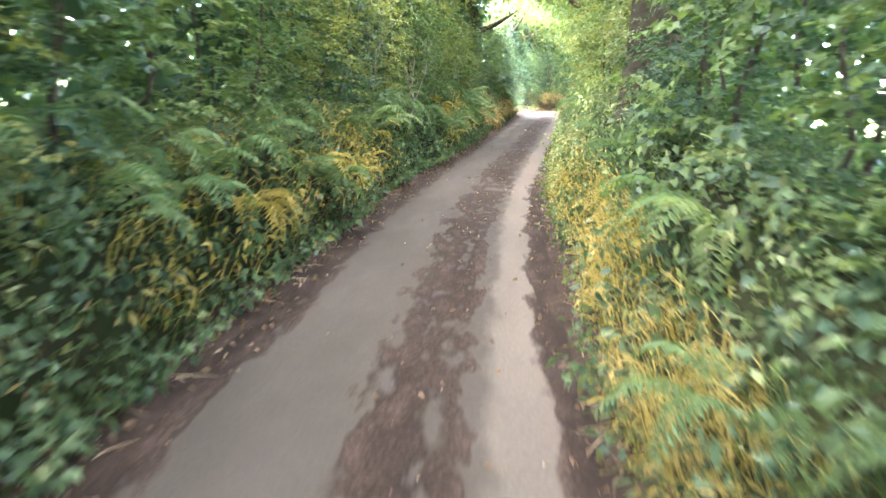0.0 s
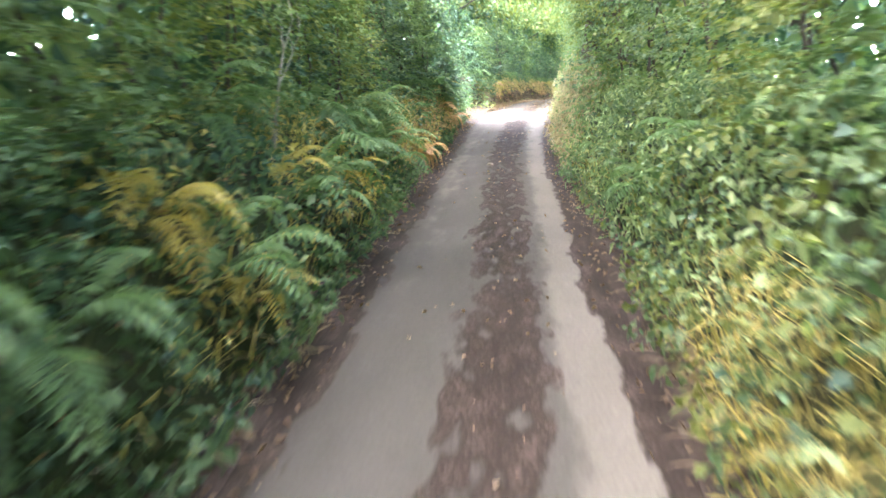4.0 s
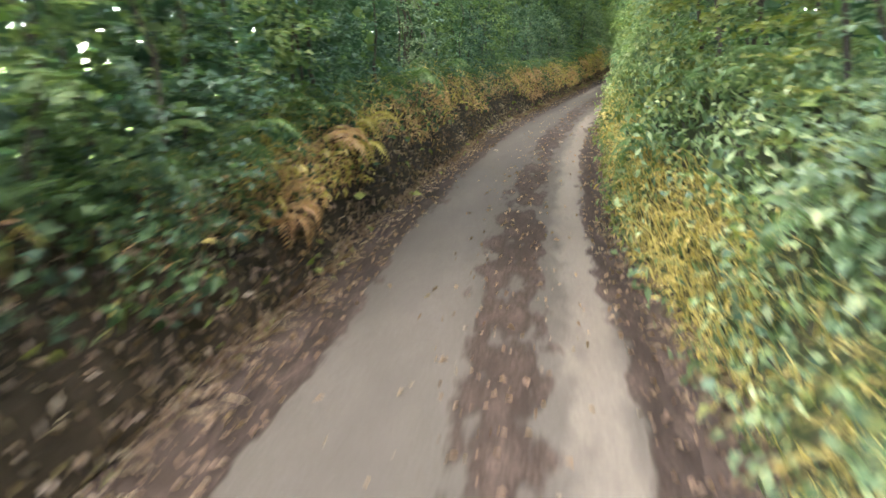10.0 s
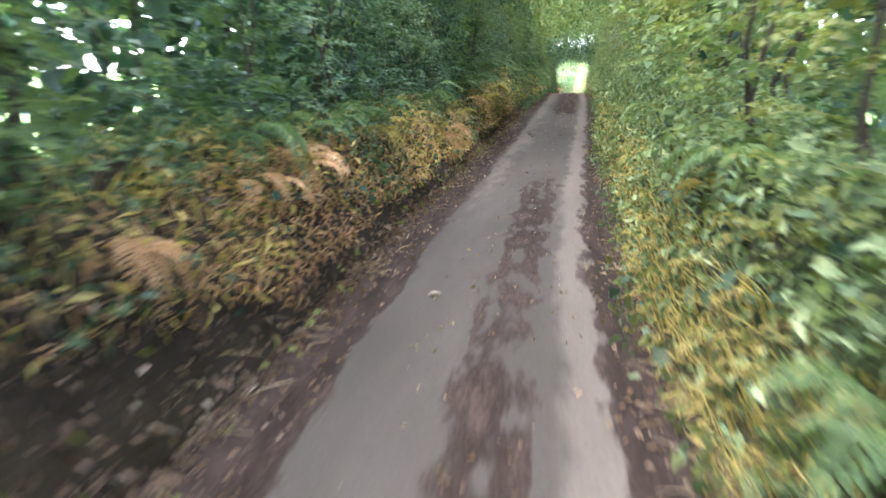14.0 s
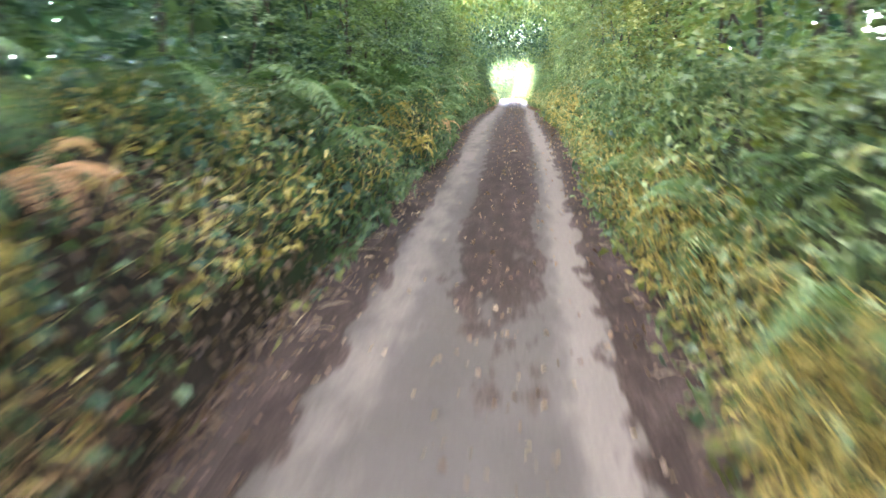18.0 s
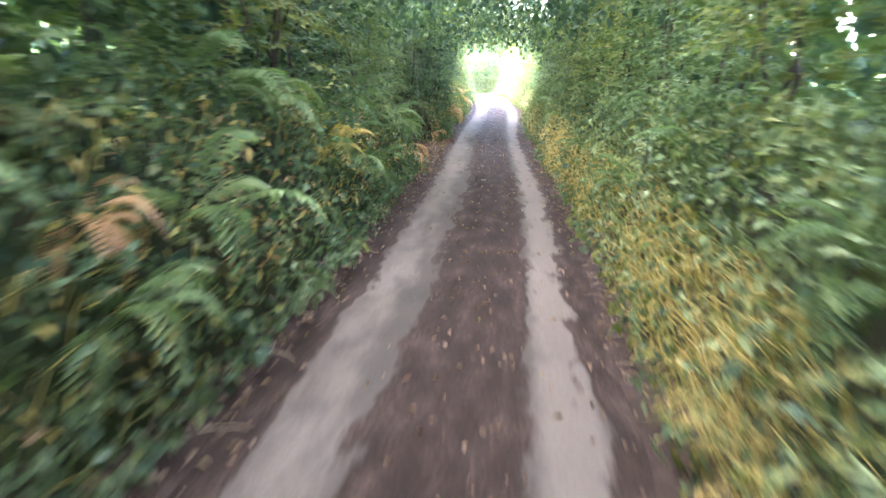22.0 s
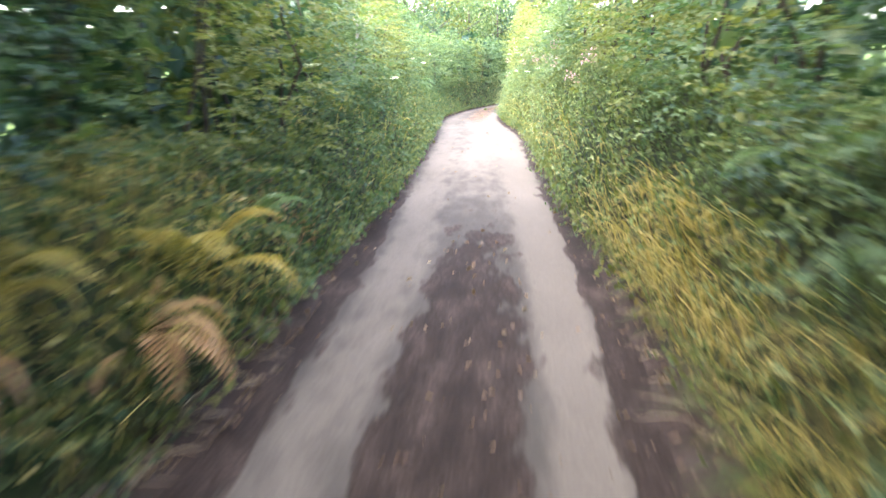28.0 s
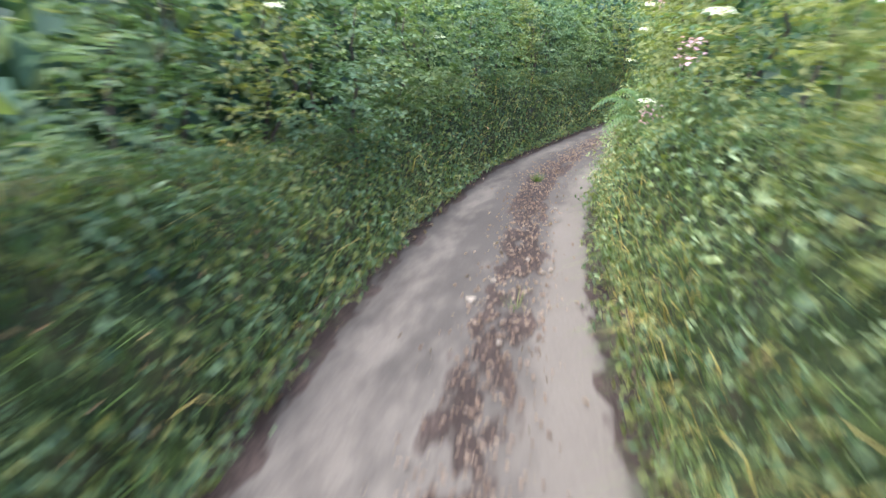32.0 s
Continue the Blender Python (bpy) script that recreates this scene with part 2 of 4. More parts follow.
M_ROAD = road_material()


# ------------------------------------------------------------ the line of the lane
# middle of the tarmac: x, y, z about every six to seven metres
LANE = [
    (-0.459, -12.00, -0.809), (-0.324, -6.00, -0.676), (-0.170, 0.00, -0.544), (-0.046, 5.99, -0.374),
    (0.354, 12.34, -0.265), (1.078, 18.50, -0.123), (1.822, 24.51, 0.014), (2.556, 30.46, 0.199),
    (3.420, 35.96, 0.468), (4.536, 41.61, 0.644), (5.738, 47.25, 0.672), (6.837, 53.25, 0.640),
    (8.808, 61.12, 0.573), (11.394, 68.97, 0.518), (14.064, 75.87, 0.546), (16.456, 81.76, 0.696),
    (18.769, 87.58, 0.825), (21.053, 93.31, 0.875), (23.327, 99.31, 0.837), (25.711, 105.41, 0.656),
    (28.134, 111.38, 0.414), (30.364, 117.31, 0.118), (32.550, 123.14, -0.182), (35.151, 129.66, -0.460),
    (37.615, 135.87, -0.659), (39.586, 141.71, -0.810), (41.589, 147.57, -0.992), (43.385, 153.65, -1.372),
    (45.491, 159.68, -1.802), (48.253, 165.68, -2.202), (52.321, 171.44, -2.472), (56.409, 176.07, -2.622),
    (61.909, 179.07, -2.672), (68.409, 181.07, -2.672), (74.909, 182.57, -2.672),
]
S0, STEP = -12.0, 6.0
_q = np.array(LANE)


def _spline(s):
    """Catmull-Rom through LANE; s in metres from the start of the film's lane."""
    f = np.clip((np.asarray(s, float) - S0) / STEP, 0, len(_q) - 1.001)
    i = f.astype(int)
    f = (f - i)[..., None]
    g = lambda k: _q[np.clip(i + k, 0, len(_q) - 1)]
    a, b, c, d = g(-1), g(0), g(1), g(2)
    return 0.5 * (2 * b + (c - a) * f + (2 * a - 5 * b + 4 * c - d) * f ** 2 + (3 * b - a - 3 * c + d) * f ** 3)


TABLE_S = np.arange(S0, S0 + STEP * (len(_q) - 1), 0.25)
TABLE_P = _spline(TABLE_S)
_t = np.gradient(TABLE_P[:, :2], axis=0)
_t /= np.linalg.norm(_t, axis=1, keepdims=True)
TABLE_N = np.stack([_t[:, 1], -_t[:, 0]], 1)
LAST = float(TABLE_S[-1])


def at(s, u, h=0.0):
    """World places s metres along the lane, u to the right of its middle and h over the tarmac."""
    s, u, h = np.broadcast_arrays(np.asarray(s, float), np.asarray(u, float), np.asarray(h, float))
    p = np.stack([np.interp(s, TABLE_S, TABLE_P[:, k]) for k in range(3)], -1)
    nx, ny = np.interp(s, TABLE_S, TABLE_N[:, 0]), np.interp(s, TABLE_S, TABLE_N[:, 1])
    return np.stack([p[..., 0] + nx * u, p[..., 1] + ny * u, p[..., 2] + h], -1)


def heading(s):
    return math.atan2(-float(np.interp(s, TABLE_S, TABLE_N[:, 1])), float(np.interp(s, TABLE_S, TABLE_N[:, 0]))) * -1


def half_width(s):
    return np.interp(s, [0, 12, 30, 41, 50, 62, 75, 120, 135, 150, 170], [1.12, 1.0, 1.05, 1.2, 1.05, 0.95, 0.95, 0.98, 1.1, 1.08, 1.05])


def wob(s, scale, seed):
    """A smooth wander between -1 and 1 along the lane."""
    s = np.asarray(s, float) / scale
    return (np.sin(s * 2.1 + seed) + np.sin(s * 3.7 + seed * 2.3) * 0.6 + np.sin(s * 7.9 + seed * 5.1) * 0.3) / 1.9


def bump_at(s, a, b, soft=1.0):
    """1 between a and b along the lane, falling to 0 over soft metres."""
    s = np.asarray(s, float)
    f = lambda x: np.clip(x, 0, 1) ** 2 * (3 - 2 * np.clip(x, 0, 1))
    return f((s - a) / soft + 1) * f((b - s) / soft + 1)


def verge(s, side):
    """How wide the strip of dirt between tarmac and bank is."""
    s = np.asarray(s, float)
    base = (0.4 if side > 0 else 0.42) + 0.1 * wob(s, 4.0, 2 + side)
    base = base * (1 - 0.6 * bump_at(s, 136, 190, 5))
    if side < 0:
        base = base + 0.45 * bump_at(s, 112.0, 115.5, 1.6) + 4.5 * bump_at(s, 38.2, 43.0, 0.9)
    return base


def bank_height(s, side, d):
    """Height of the bank d metres behind its foot."""
    s, d = np.broadcast_arrays(np.asarray(s, float), np.asarray(d, float))
    top = (1.25 if side < 0 else 1.5) + 0.3 * wob(s, 7.0, 4 * side)
    if side < 0:
        top = top * (1 - 0.93 * bump_at(s, 37.6, 44.1, 0.8)) * (1 - 0.5 * bump_at(s, 112.5, 116, 1.5))
    f = np.clip(d / (0.95 if side < 0 else 0.8), 0, 1)
    rise = 1 - (1 - f) ** 2.2
    back = np.clip((d - 1.3) / 1.4, 0, 1)
    return top * rise * (1 - 0.9 * back * back * (3 - 2 * back))


def foot(s, side):
    return half_width(s) + verge(s, side)


# ------------------------------------------------------------ mesh helpers
def mesh_of(name, verts, faces, mat, smooth=False):
    me = bpy.data.meshes.new(name)
    me.from_pydata([tuple(v) for v in verts], [], faces)
    me.materials.append(mat)
    if smooth:
        me.polygons.foreach_set("use_smooth", [True] * len(me.polygons))
    return me


def quick_mesh(name, verts, tri, mat):
    """A mesh from arrays of corners and triangles."""
    verts, tri = np.asarray(verts, np.float32), np.asarray(tri, np.int32)
    me = bpy.data.meshes.new(name)
    me.vertices.add(len(verts))
    me.vertices.foreach_set("co", verts.ravel())
    me.loops.add(tri.size)
    me.loops.foreach_set("vertex_index", tri.ravel())
    me.polygons.add(len(tri))
    me.polygons.foreach_set("loop_start", np.arange(0, tri.size, 3, dtype=np.int32))
    me.polygons.foreach_set("loop_total", np.full(len(tri), 3, np.int32))
    me.update(calc_edges=True)
    me.materials.append(mat)
    return me


def part_of(name, me, parent, label="", m=None):
    ob = new(name, me)
    ob.parent = parent
    if m is not None:
        ob.matrix_basis = m
    if label:
        ob["label"] = label
    return ob


def part(name, bm, mat, parent, label=""):
    me = bpy.data.meshes.new(name)
    bm.to_mesh(me)
    bm.free()
    me.materials.append(mat)
    return part_of(name, me, parent, label)


def unit(v):
    return v / np.maximum(np.linalg.norm(v, axis=-1, keepdims=True), 1e-9)


def leaves(places, normals, tips, size, slim, r, fold=0.25):
    """Corners and triangles of one folded leaf at each place: stalk, two sides and tip, bent along the midrib."""
    n = len(places)
    normals, tips = unit(normals), unit(tips - normals * (tips * normals).sum(1, keepdims=True))
    side = np.cross(normals, tips)
    size = np.asarray(size).reshape(-1, 1) * np.ones((n, 1))
    w = size * slim * 0.5
    stalk = places
    tip = places + tips * size - normals * size * 0.22
    mid = places + tips * size * 0.45
    lift = normals * size * fold * slim
    a = mid + side * w + lift * 0.6
    b = mid - side * w + lift * 0.6
    v = np.stack([stalk, a, tip, b], 1).reshape(-1, 3)
    k = np.arange(n)[:, None] * 4
    tri = np.concatenate([k + [0, 1, 2], k + [0, 2, 3]], 1).reshape(-1, 3)
    return v, tri


def rand_dirs(r, n):
    return unit(r.normal(size=(n, 3)))


def tube(bm, pts, radii, sides=7):
    """A bent, tapering limb."""
    rings = []
    pts = [Vector(p) for p in pts]
    for i, (p, rad) in enumerate(zip(pts, radii)):
        d = (pts[min(i + 1, len(pts) - 1)] - pts[max(i - 1, 0)]).normalized()
        x = d.orthogonal().normalized()
        y = d.cross(x)
        rings.append([bm.verts.new(p + (x * math.cos(2 * math.pi * k / sides) + y * math.sin(2 * math.pi * k / sides)) * rad) for k in range(sides)])
    for a, b in zip(rings, rings[1:]):
        for k in range(sides):
            bm.faces.new((a[k], a[(k + 1) % sides], b[(k + 1) % sides], b[k]))
    bm.faces.new(rings[-1])
    for f in bm.faces:
        f.smooth = True


# ------------------------------------------------------------ ground, road, verges, banks
def strip_mesh(name, s_values, rows, mat):
    """A sheet along the lane: rows is a function from s to (u, h) across."""
    verts, faces = [], []
    across = None
    for s in s_values:
        u, h = rows(s)
        across = len(u)
        verts.extend(at(np.full(across, s), np.array(u), np.array(h)))
    for i in range(len(s_values) - 1):
        for j in range(across - 1):
            a = i * across + j
            faces.append((a, a + 1, a + across + 1, a + across))
    return mesh_of(name, verts, faces, mat, True)


def build_ground():
    xs = np.concatenate([np.linspace(-900, -60, 10), np.linspace(-50, 120, 60), np.linspace(140, 900, 10)])
    ys = np.concatenate([np.linspace(-700, -40, 10), np.linspace(-30, 200, 80), np.linspace(220, 900, 10)])
    verts, faces = [], []
    for y in ys:
        base = float(np.interp(y, TABLE_P[:, 1], TABLE_P[:, 2]))
        for x in xs:
            cx = float(np.interp(y, TABLE_P[:, 1], TABLE_P[:, 0]))
            d = abs(x - cx)
            rise = 0.5 * math.sin(x * 0.021 + 1) * math.sin(y * 0.017) * min(d / 60, 1.5)
            near = -0.6 if d < 3.6 else 0.12
            verts.append((x, y, base + near + rise))
    w = len(xs)
    for j in range(len(ys) - 1):
        for i in range(w - 1):
            a = j * w + i
            faces.append((a, a + 1, a + w + 1, a + w))
    tagged(new("ground", mesh_of("ground", verts, faces, M_FIELD, True)), "rough green meadow spreading behind the lane's hedges", "field", kind="structure")


def mud_at(s, u):
    """How much soil lies on the tarmac."""
    hw = half_width(s)
    wide = bump_at(s, -20, 34, 6)
    twin = bump_at(s, 86, 130, 8)
    leafy = bump_at(s, 46, 69, 5)
    bare = bump_at(s, 36, 43, 4)
    fresh = bump_at(s, 138, 149, 5)
    end = bump_at(s, 154, 190, 6)
    bell = lambda c, w: np.exp(-((u - c) / w) ** 4)
    m = wide * (0.66 * bell(0.16, 0.42) + 0.95 * bell(1.33, 0.3))
    m = m + leafy * (0.62 * bell(0.2, 0.34) + 0.95 * bell(1.3, 0.28) + 0.5 * bell(-1.3, 0.22))
    m = m + twin * (0.92 * bell(0.08, 0.47) + 0.98 * bell(1.32, 0.3) + 0.98 * bell(-1.34, 0.3))
    m = m + bare * 0.3 * bell(0.2, 0.3)
    m = m + fresh * (0.06 * bell(0.15, 0.32) + 0.75 * bell(1.25, 0.14) + 0.4 * bell(-1.25, 0.1))
    m = m + 0.85 * np.exp(-((s - 42.9) / 0.4) ** 4) * bell(0.27, 0.27)
    m = m + end * (0.62 * bell(np.interp(s, [150, 156, 161, 166], [0.1, 0.3, 0.0, -0.1]), 0.32) + 0.7 * bell(1.25, 0.14) + 0.6 * bell(-1.25, 0.14))
    m = m + 0.95 * np.clip((np.abs(u) - hw + 0.3) / 0.34, 0, 1)
    return np.clip(m, 0, 1)


def dust_at(s, u):
    """Pale dry dust worn into the wheel tracks, more on the sunnier right one."""
    bell = lambda c, w: np.exp(-((u - c) / w) ** 2)
    right = np.interp(s, [-12, 20, 40, 66, 72, 128, 134, 150, 160], [0.9, 0.85, 0.5, 0.9, 0.75, 0.75, 1.0, 0.9, 0.6])
    left = np.interp(s, [-12, 20, 28, 34, 44, 66, 72, 128, 134, 160], [0.1, 0.15, 0.4, 0.35, 0.1, 0.05, 0.5, 0.55, 0.62, 0.42])
    mid = np.interp(s, [-12, 130, 140, 150, 158], [0.0, 0.0, 0.64, 0.58, 0.2])
    shift = np.interp(s, [40, 66, 74], [0.1, 0.08, 0.0])
    return np.clip(right * bell(0.77 + shift * 0.3, 0.27) + left * bell(-0.7, 0.34) + mid * bell(0.1, 0.5), 0, 1)


def build_road():
    ss = np.arange(S0, LAST - 0.1, 0.3)
    us = np.linspace(-1.55, 1.55, 32)
    camber = -0.03 * us ** 2

    def rows(s):
        return us, camber + 0.004 * wob(s, 4.5, 1.0) - 0.02 * np.exp(-((np.abs(us - 0.05) - 0.72) / 0.25) ** 2)

    me = strip_mesh("road", ss, rows, M_ROAD)
    values = np.concatenate([mud_at(np.full(len(us), s), us) for s in ss]).astype(np.float32)
    me.attributes.new("mud", "FLOAT", "POINT").data.foreach_set("value", values)
    me.attributes.new("across", "FLOAT", "POINT").data.foreach_set("value", np.tile(us, len(ss)).astype(np.float32))
    me.attributes.new("along", "FLOAT", "POINT").data.foreach_set("value", np.repeat(ss * 0.32, len(us)).astype(np.float32))
    values = np.concatenate([dust_at(np.full(len(us), s), us) for s in ss]).astype(np.float32)
    me.attributes.new("dust", "FLOAT", "POINT").data.foreach_set("value", values)
    tagged(new("road", me), "narrow single-track lane of worn pinkish-grey tarmac", "road", kind="structure")


def build_side(side):
    name = "left" if side < 0 else "right"
    ss = np.arange(S0, LAST - 0.1, 0.4)

    def verge_rows(s):
        hw, f = float(half_width(s)), float(foot(s, side))
        k = np.linspace(0, 1, 7)
        u = hw + 0.01 + (f - hw + 0.17) * k + 0.04 * wob(s, 0.9, 3 + side)
        h = -0.055 + 0.1 * k ** 1.2 + 0.01 * wob(s + k * 3, 0.5, 1)
        return (u * side, h) if side > 0 else ((u * side)[::-1], h[::-1])

    tagged(new("verge_" + name, strip_mesh("verge", ss, verge_rows, M_VERGE)), "trodden brown dirt strip strewn with fallen leaves", "verge", kind="structure")

    def bank_rows(s):
        f = float(foot(s, side))
        d = np.concatenate([np.linspace(0, 1.1, 9), [1.6, 2.4, 3.6, 5.0, 7.0]])
        h = bank_height(s, side, d) + 0.03 + 0.06 * wob(s + d * 5, 0.8, 7) * np.clip(d * 3, 0, 1)
        h[-1] = -0.3
        u = f + d + 0.05 * wob(s, 1.1, 9)
        return (u * side, h) if side > 0 else ((u * side)[::-1], h[::-1])

    me = strip_mesh("bank", ss, bank_rows, M_MOSS)
    if side < 0:
        me.materials.append(M_EARTH)
        per_row = 13
        rows_s = ss[np.arange(len(me.polygons)) // per_row]
        bare = ((rows_s > 36) & (rows_s < 82)) | ((rows_s > 110) & (rows_s < 118))
        me.polygons.foreach_set("material_index", bare.astype(np.int32))
    tagged(new("bank_" + name, me), "steep hedge bank of dark earth and moss" if side < 0 else "steep mossy hedge bank beside the lane", "bank", kind="structure")


build_ground()
build_road()
build_side(-1)
build_side(1)


# ------------------------------------------------------------ shrubs of the hedge
def yellow_right(s):
    """How far the foot of the right bank has turned yellow."""
    clumps = bump_at(s, 3.5, 11, 1.5) + 0.5 * bump_at(s, 13, 18, 1.5) + 0.45 * bump_at(s, 38, 47, 2) + 0.8 * bump_at(s, 49, 62.5, 1.5) + 0.6 * bump_at(s, 64, 70, 1.5) + 0.9 * bump_at(s, 74, 81.5, 2) + 0.55 * bump_at(s, 83, 91, 1) + bump_at(s, 92.5, 97, 1) + 0.7 * bump_at(s, 98.5, 106, 1) + 0.8 * bump_at(s, 107.5, 117, 1) + 0.55 * bump_at(s, 120, 127, 1) + 0.7 * bump_at(s, 128.5, 133, 1)
    return np.clip(clumps, 0, 1) * np.clip(0.72 + 0.7 * wob(s, 1.6, 5), 0.1, 1) + 0.07


def yellow_left(s):
    return (0.9 * bump_at(s, 5, 12, 1) + 0.8 * bump_at(s, 18, 23, 1) + bump_at(s, 26, 36, 1) + 0.9 * bump_at(s, 50, 60, 1.5) + 0.85 * bump_at(s, 62, 80, 2) + 0.6 * bump_at(s, 82, 93, 2) + 0.35 * bump_at(s, 96, 111, 2) + 0.9 * bump_at(s, 120, 131, 1)) * np.clip(0.6 + 0.6 * wob(s, 2.0, 3), 0, 1)


def shrub_mesh(seed, mat, count, size, slim, wide=0.95, deep=0.75, high=2.7, sprig=11):
    """A dense shrub: leaves set in pairs along short drooping twigs, thickest on the side of the light (local +x)."""
    r = np.random.default_rng(seed)
    n = count // sprig
    a = np.where(r.random(n) < 0.78, r.uniform(-1.75, 1.75, n), r.uniform(0, 2 * np.pi, n))
    z = r.uniform(0.0, 1.0, n) ** 0.9 * high
    body = np.sqrt(np.clip(1 - ((z / high - 0.42) / 0.64) ** 2, 0.05, 1))
    rad = r.uniform(0.5, 1.0, n) * body * (1 + 0.22 * np.sin(3 * a + seed) * np.sin(z * 2.6 + seed))
    start = np.stack([np.cos(a) * rad * deep, np.sin(a) * rad * wide, z], 1)
    out = unit(np.stack([np.cos(a), np.sin(a), r.uniform(-0.2, 0.8, n)], 1) + rand_dirs(r, n) * 0.5)
    long = r.uniform(0.2, 0.5, (n, 1))
    p, nrm, tip, sz = [], [], [], []
    for i in range(sprig):
        f = (i + 0.5) / sprig
        d = unit(out - np.array([0, 0, 0.75 * f]))
        across = unit(np.cross(d, np.array([0, 0, 1.0]) + rand_dirs(r, n) * 0.35))
        up = np.cross(across, d)
        up *= np.sign(up[:, 2:3])
        p.append(start + out * long * f - np.array([0, 0, 0.3]) * long * f ** 2 + r.normal(size=(n, 3)) * 0.012)
        nrm.append(up + rand_dirs(r, n) * 0.4)
        tip.append(d if i == sprig - 1 else d * 0.6 + across * (1 if i % 2 else -1) - np.array([0, 0, 0.2]))
        sz.append(size * (1.2 - 0.5 * f) * r.uniform(0.75, 1.2, n))
    v, t = leaves(np.concatenate(p), np.concatenate(nrm), np.concatenate(tip), np.concatenate(sz), slim, r)
    return quick_mesh("foliage", v, t, mat)


def stem_mesh(seed, high=2.4, mat=None):
    r = random.Random(seed)
    bm = bmesh.new()
    x, y = r.uniform(-0.3, 0.3), r.uniform(-0.2, 0.2)
    pts, rad = [], []
    for i in range(6):
        f = i / 5
        pts.append((x + r.uniform(-0.12, 0.12) + x * f, y + r.uniform(-0.1, 0.1), -0.35 + f * high))
        rad.append(0.032 * (1 - 0.75 * f))
    tube(bm, pts, rad, 6)
    me = bpy.data.meshes.new("stem")
    bm.to_mesh(me)
    bm.free()
    me.materials.append(mat or M_BARK)
    return me


STEMS = [stem_mesh(k) for k in range(5)]
KINDS = {
    "hazel": ("hazel shrub with broad mid-green leaves on the hedge bank", [shrub_mesh(10 + k, M_HAZEL, 1870, 0.088, 0.72) for k in range(3)]),
    "ivy": ("dark glossy ivy-covered shrub on the hedge bank", [shrub_mesh(20 + k, M_IVY, 1870, 0.07, 0.85) for k in range(3)]),
    "lime": ("bright lime-green young hazel leaning over the bank", [shrub_mesh(30 + k, M_LIME, 1870, 0.078, 0.62) for k in range(2)]),
    "nettle": ("tangled nettle and bramble thicket on the bank", [shrub_mesh(40 + k, M_NETTLE, 1870, 0.09, 0.45) for k in range(3)]),
    "blackthorn": ("small-leaved dusty green blackthorn shrub", [shrub_mesh(50 + k, M_BLACKTHORN, 2090, 0.056, 0.58) for k in range(3)]),
}


def shrub(kind, s, u, h, turn, scale, group):
    label, meshes = KINDS[kind]
    ob = tagged(new("hedge_shrub"), label, "shrub", group)
    ob.matrix_basis = Matrix.Translation(at(s, u, h)) @ Matrix.Rotation(heading(s) + (math.pi if u > 0 else 0.0) + radians(turn), 4, "Z") @ Matrix.Diagonal((*scale, 1))
    part_of("foliage", meshes[int(rng.integers(len(meshes)))], ob)
    for k in range(2):
        part_of("stem", STEMS[int(rng.integers(len(STEMS)))], ob, "", pose(0, 0, 0, 0, 0, float(rng.uniform(0, 360))))
    return ob


def hedge_kind(s, side):
    x = rng.random()
    if side > 0:
        if s < 9.5:
            return "ivy" if x < 0.65 else "blackthorn" if x < 0.85 else "hazel"
        if 10 < s < 20 or 33 < s < 37 or s > 132:
            return "lime" if x < 0.6 else "nettle" if x < 0.85 else "hazel"
        # paler kinds here put the right side's brighter light into the leaf colour
        if 38 < s < 106:
            return "lime" if x < 0.3 else "nettle" if x < 0.55 else "blackthorn" if x < 0.85 else "hazel"
        return ("hazel", "ivy", "nettle", "blackthorn", "lime")[int(rng.choice(5, p=[0.32, 0.12, 0.22, 0.2, 0.14]))]
    if s < 27:
        return "lime" if x < 0.3 else "hazel" if x < 0.65 else "nettle" if x < 0.85 else "ivy"
    if 44 < s < 82:
        return "ivy" if x < 0.5 else "hazel" if x < 0.72 else "blackthorn" if x < 0.92 else "nettle"
    if 131 < s < 148:
        return "lime" if x < 0.65 else "nettle"
    if s > 148:
        return "nettle" if x < 0.45 else "lime" if x < 0.75 else "hazel"
    return ("hazel", "ivy", "nettle", "blackthorn", "lime")[int(rng.choice(5, p=[0.3, 0.3, 0.15, 0.18, 0.07]))]


def build_hedge(side):
    group = "shrubs of the left hedge" if side < 0 else "shrubs of the right hedge"
    s = -4.0
    while s < 178:
        gap = side < 0 and 36.9 < s < 43.9
        if not gap:
            d = (1.05 if side < 0 else 0.92) + float(rng.uniform(-0.12, 0.22))
            push = float(yellow_left(np.array(s))) * 0.14 if side < 0 else float(yellow_right(np.array(s))) * 0.1
            d += push
            base = float(bank_height(s, side, d)) - 0.35 + push * 0.7
            tall = float(rng.uniform(0.85, 1.15)) * (1.0 if s < 137 else 0.72 if s < 150 else 0.9)
            shrub(hedge_kind(s, side), s, side * (float(foot(s, side)) + d), base, float(rng.uniform(-38, 38)), (float(rng.uniform(0.9, 1.15)), float(rng.uniform(0.9, 1.15)), tall), group)
        s += float(rng.uniform(1.05, 1.35))


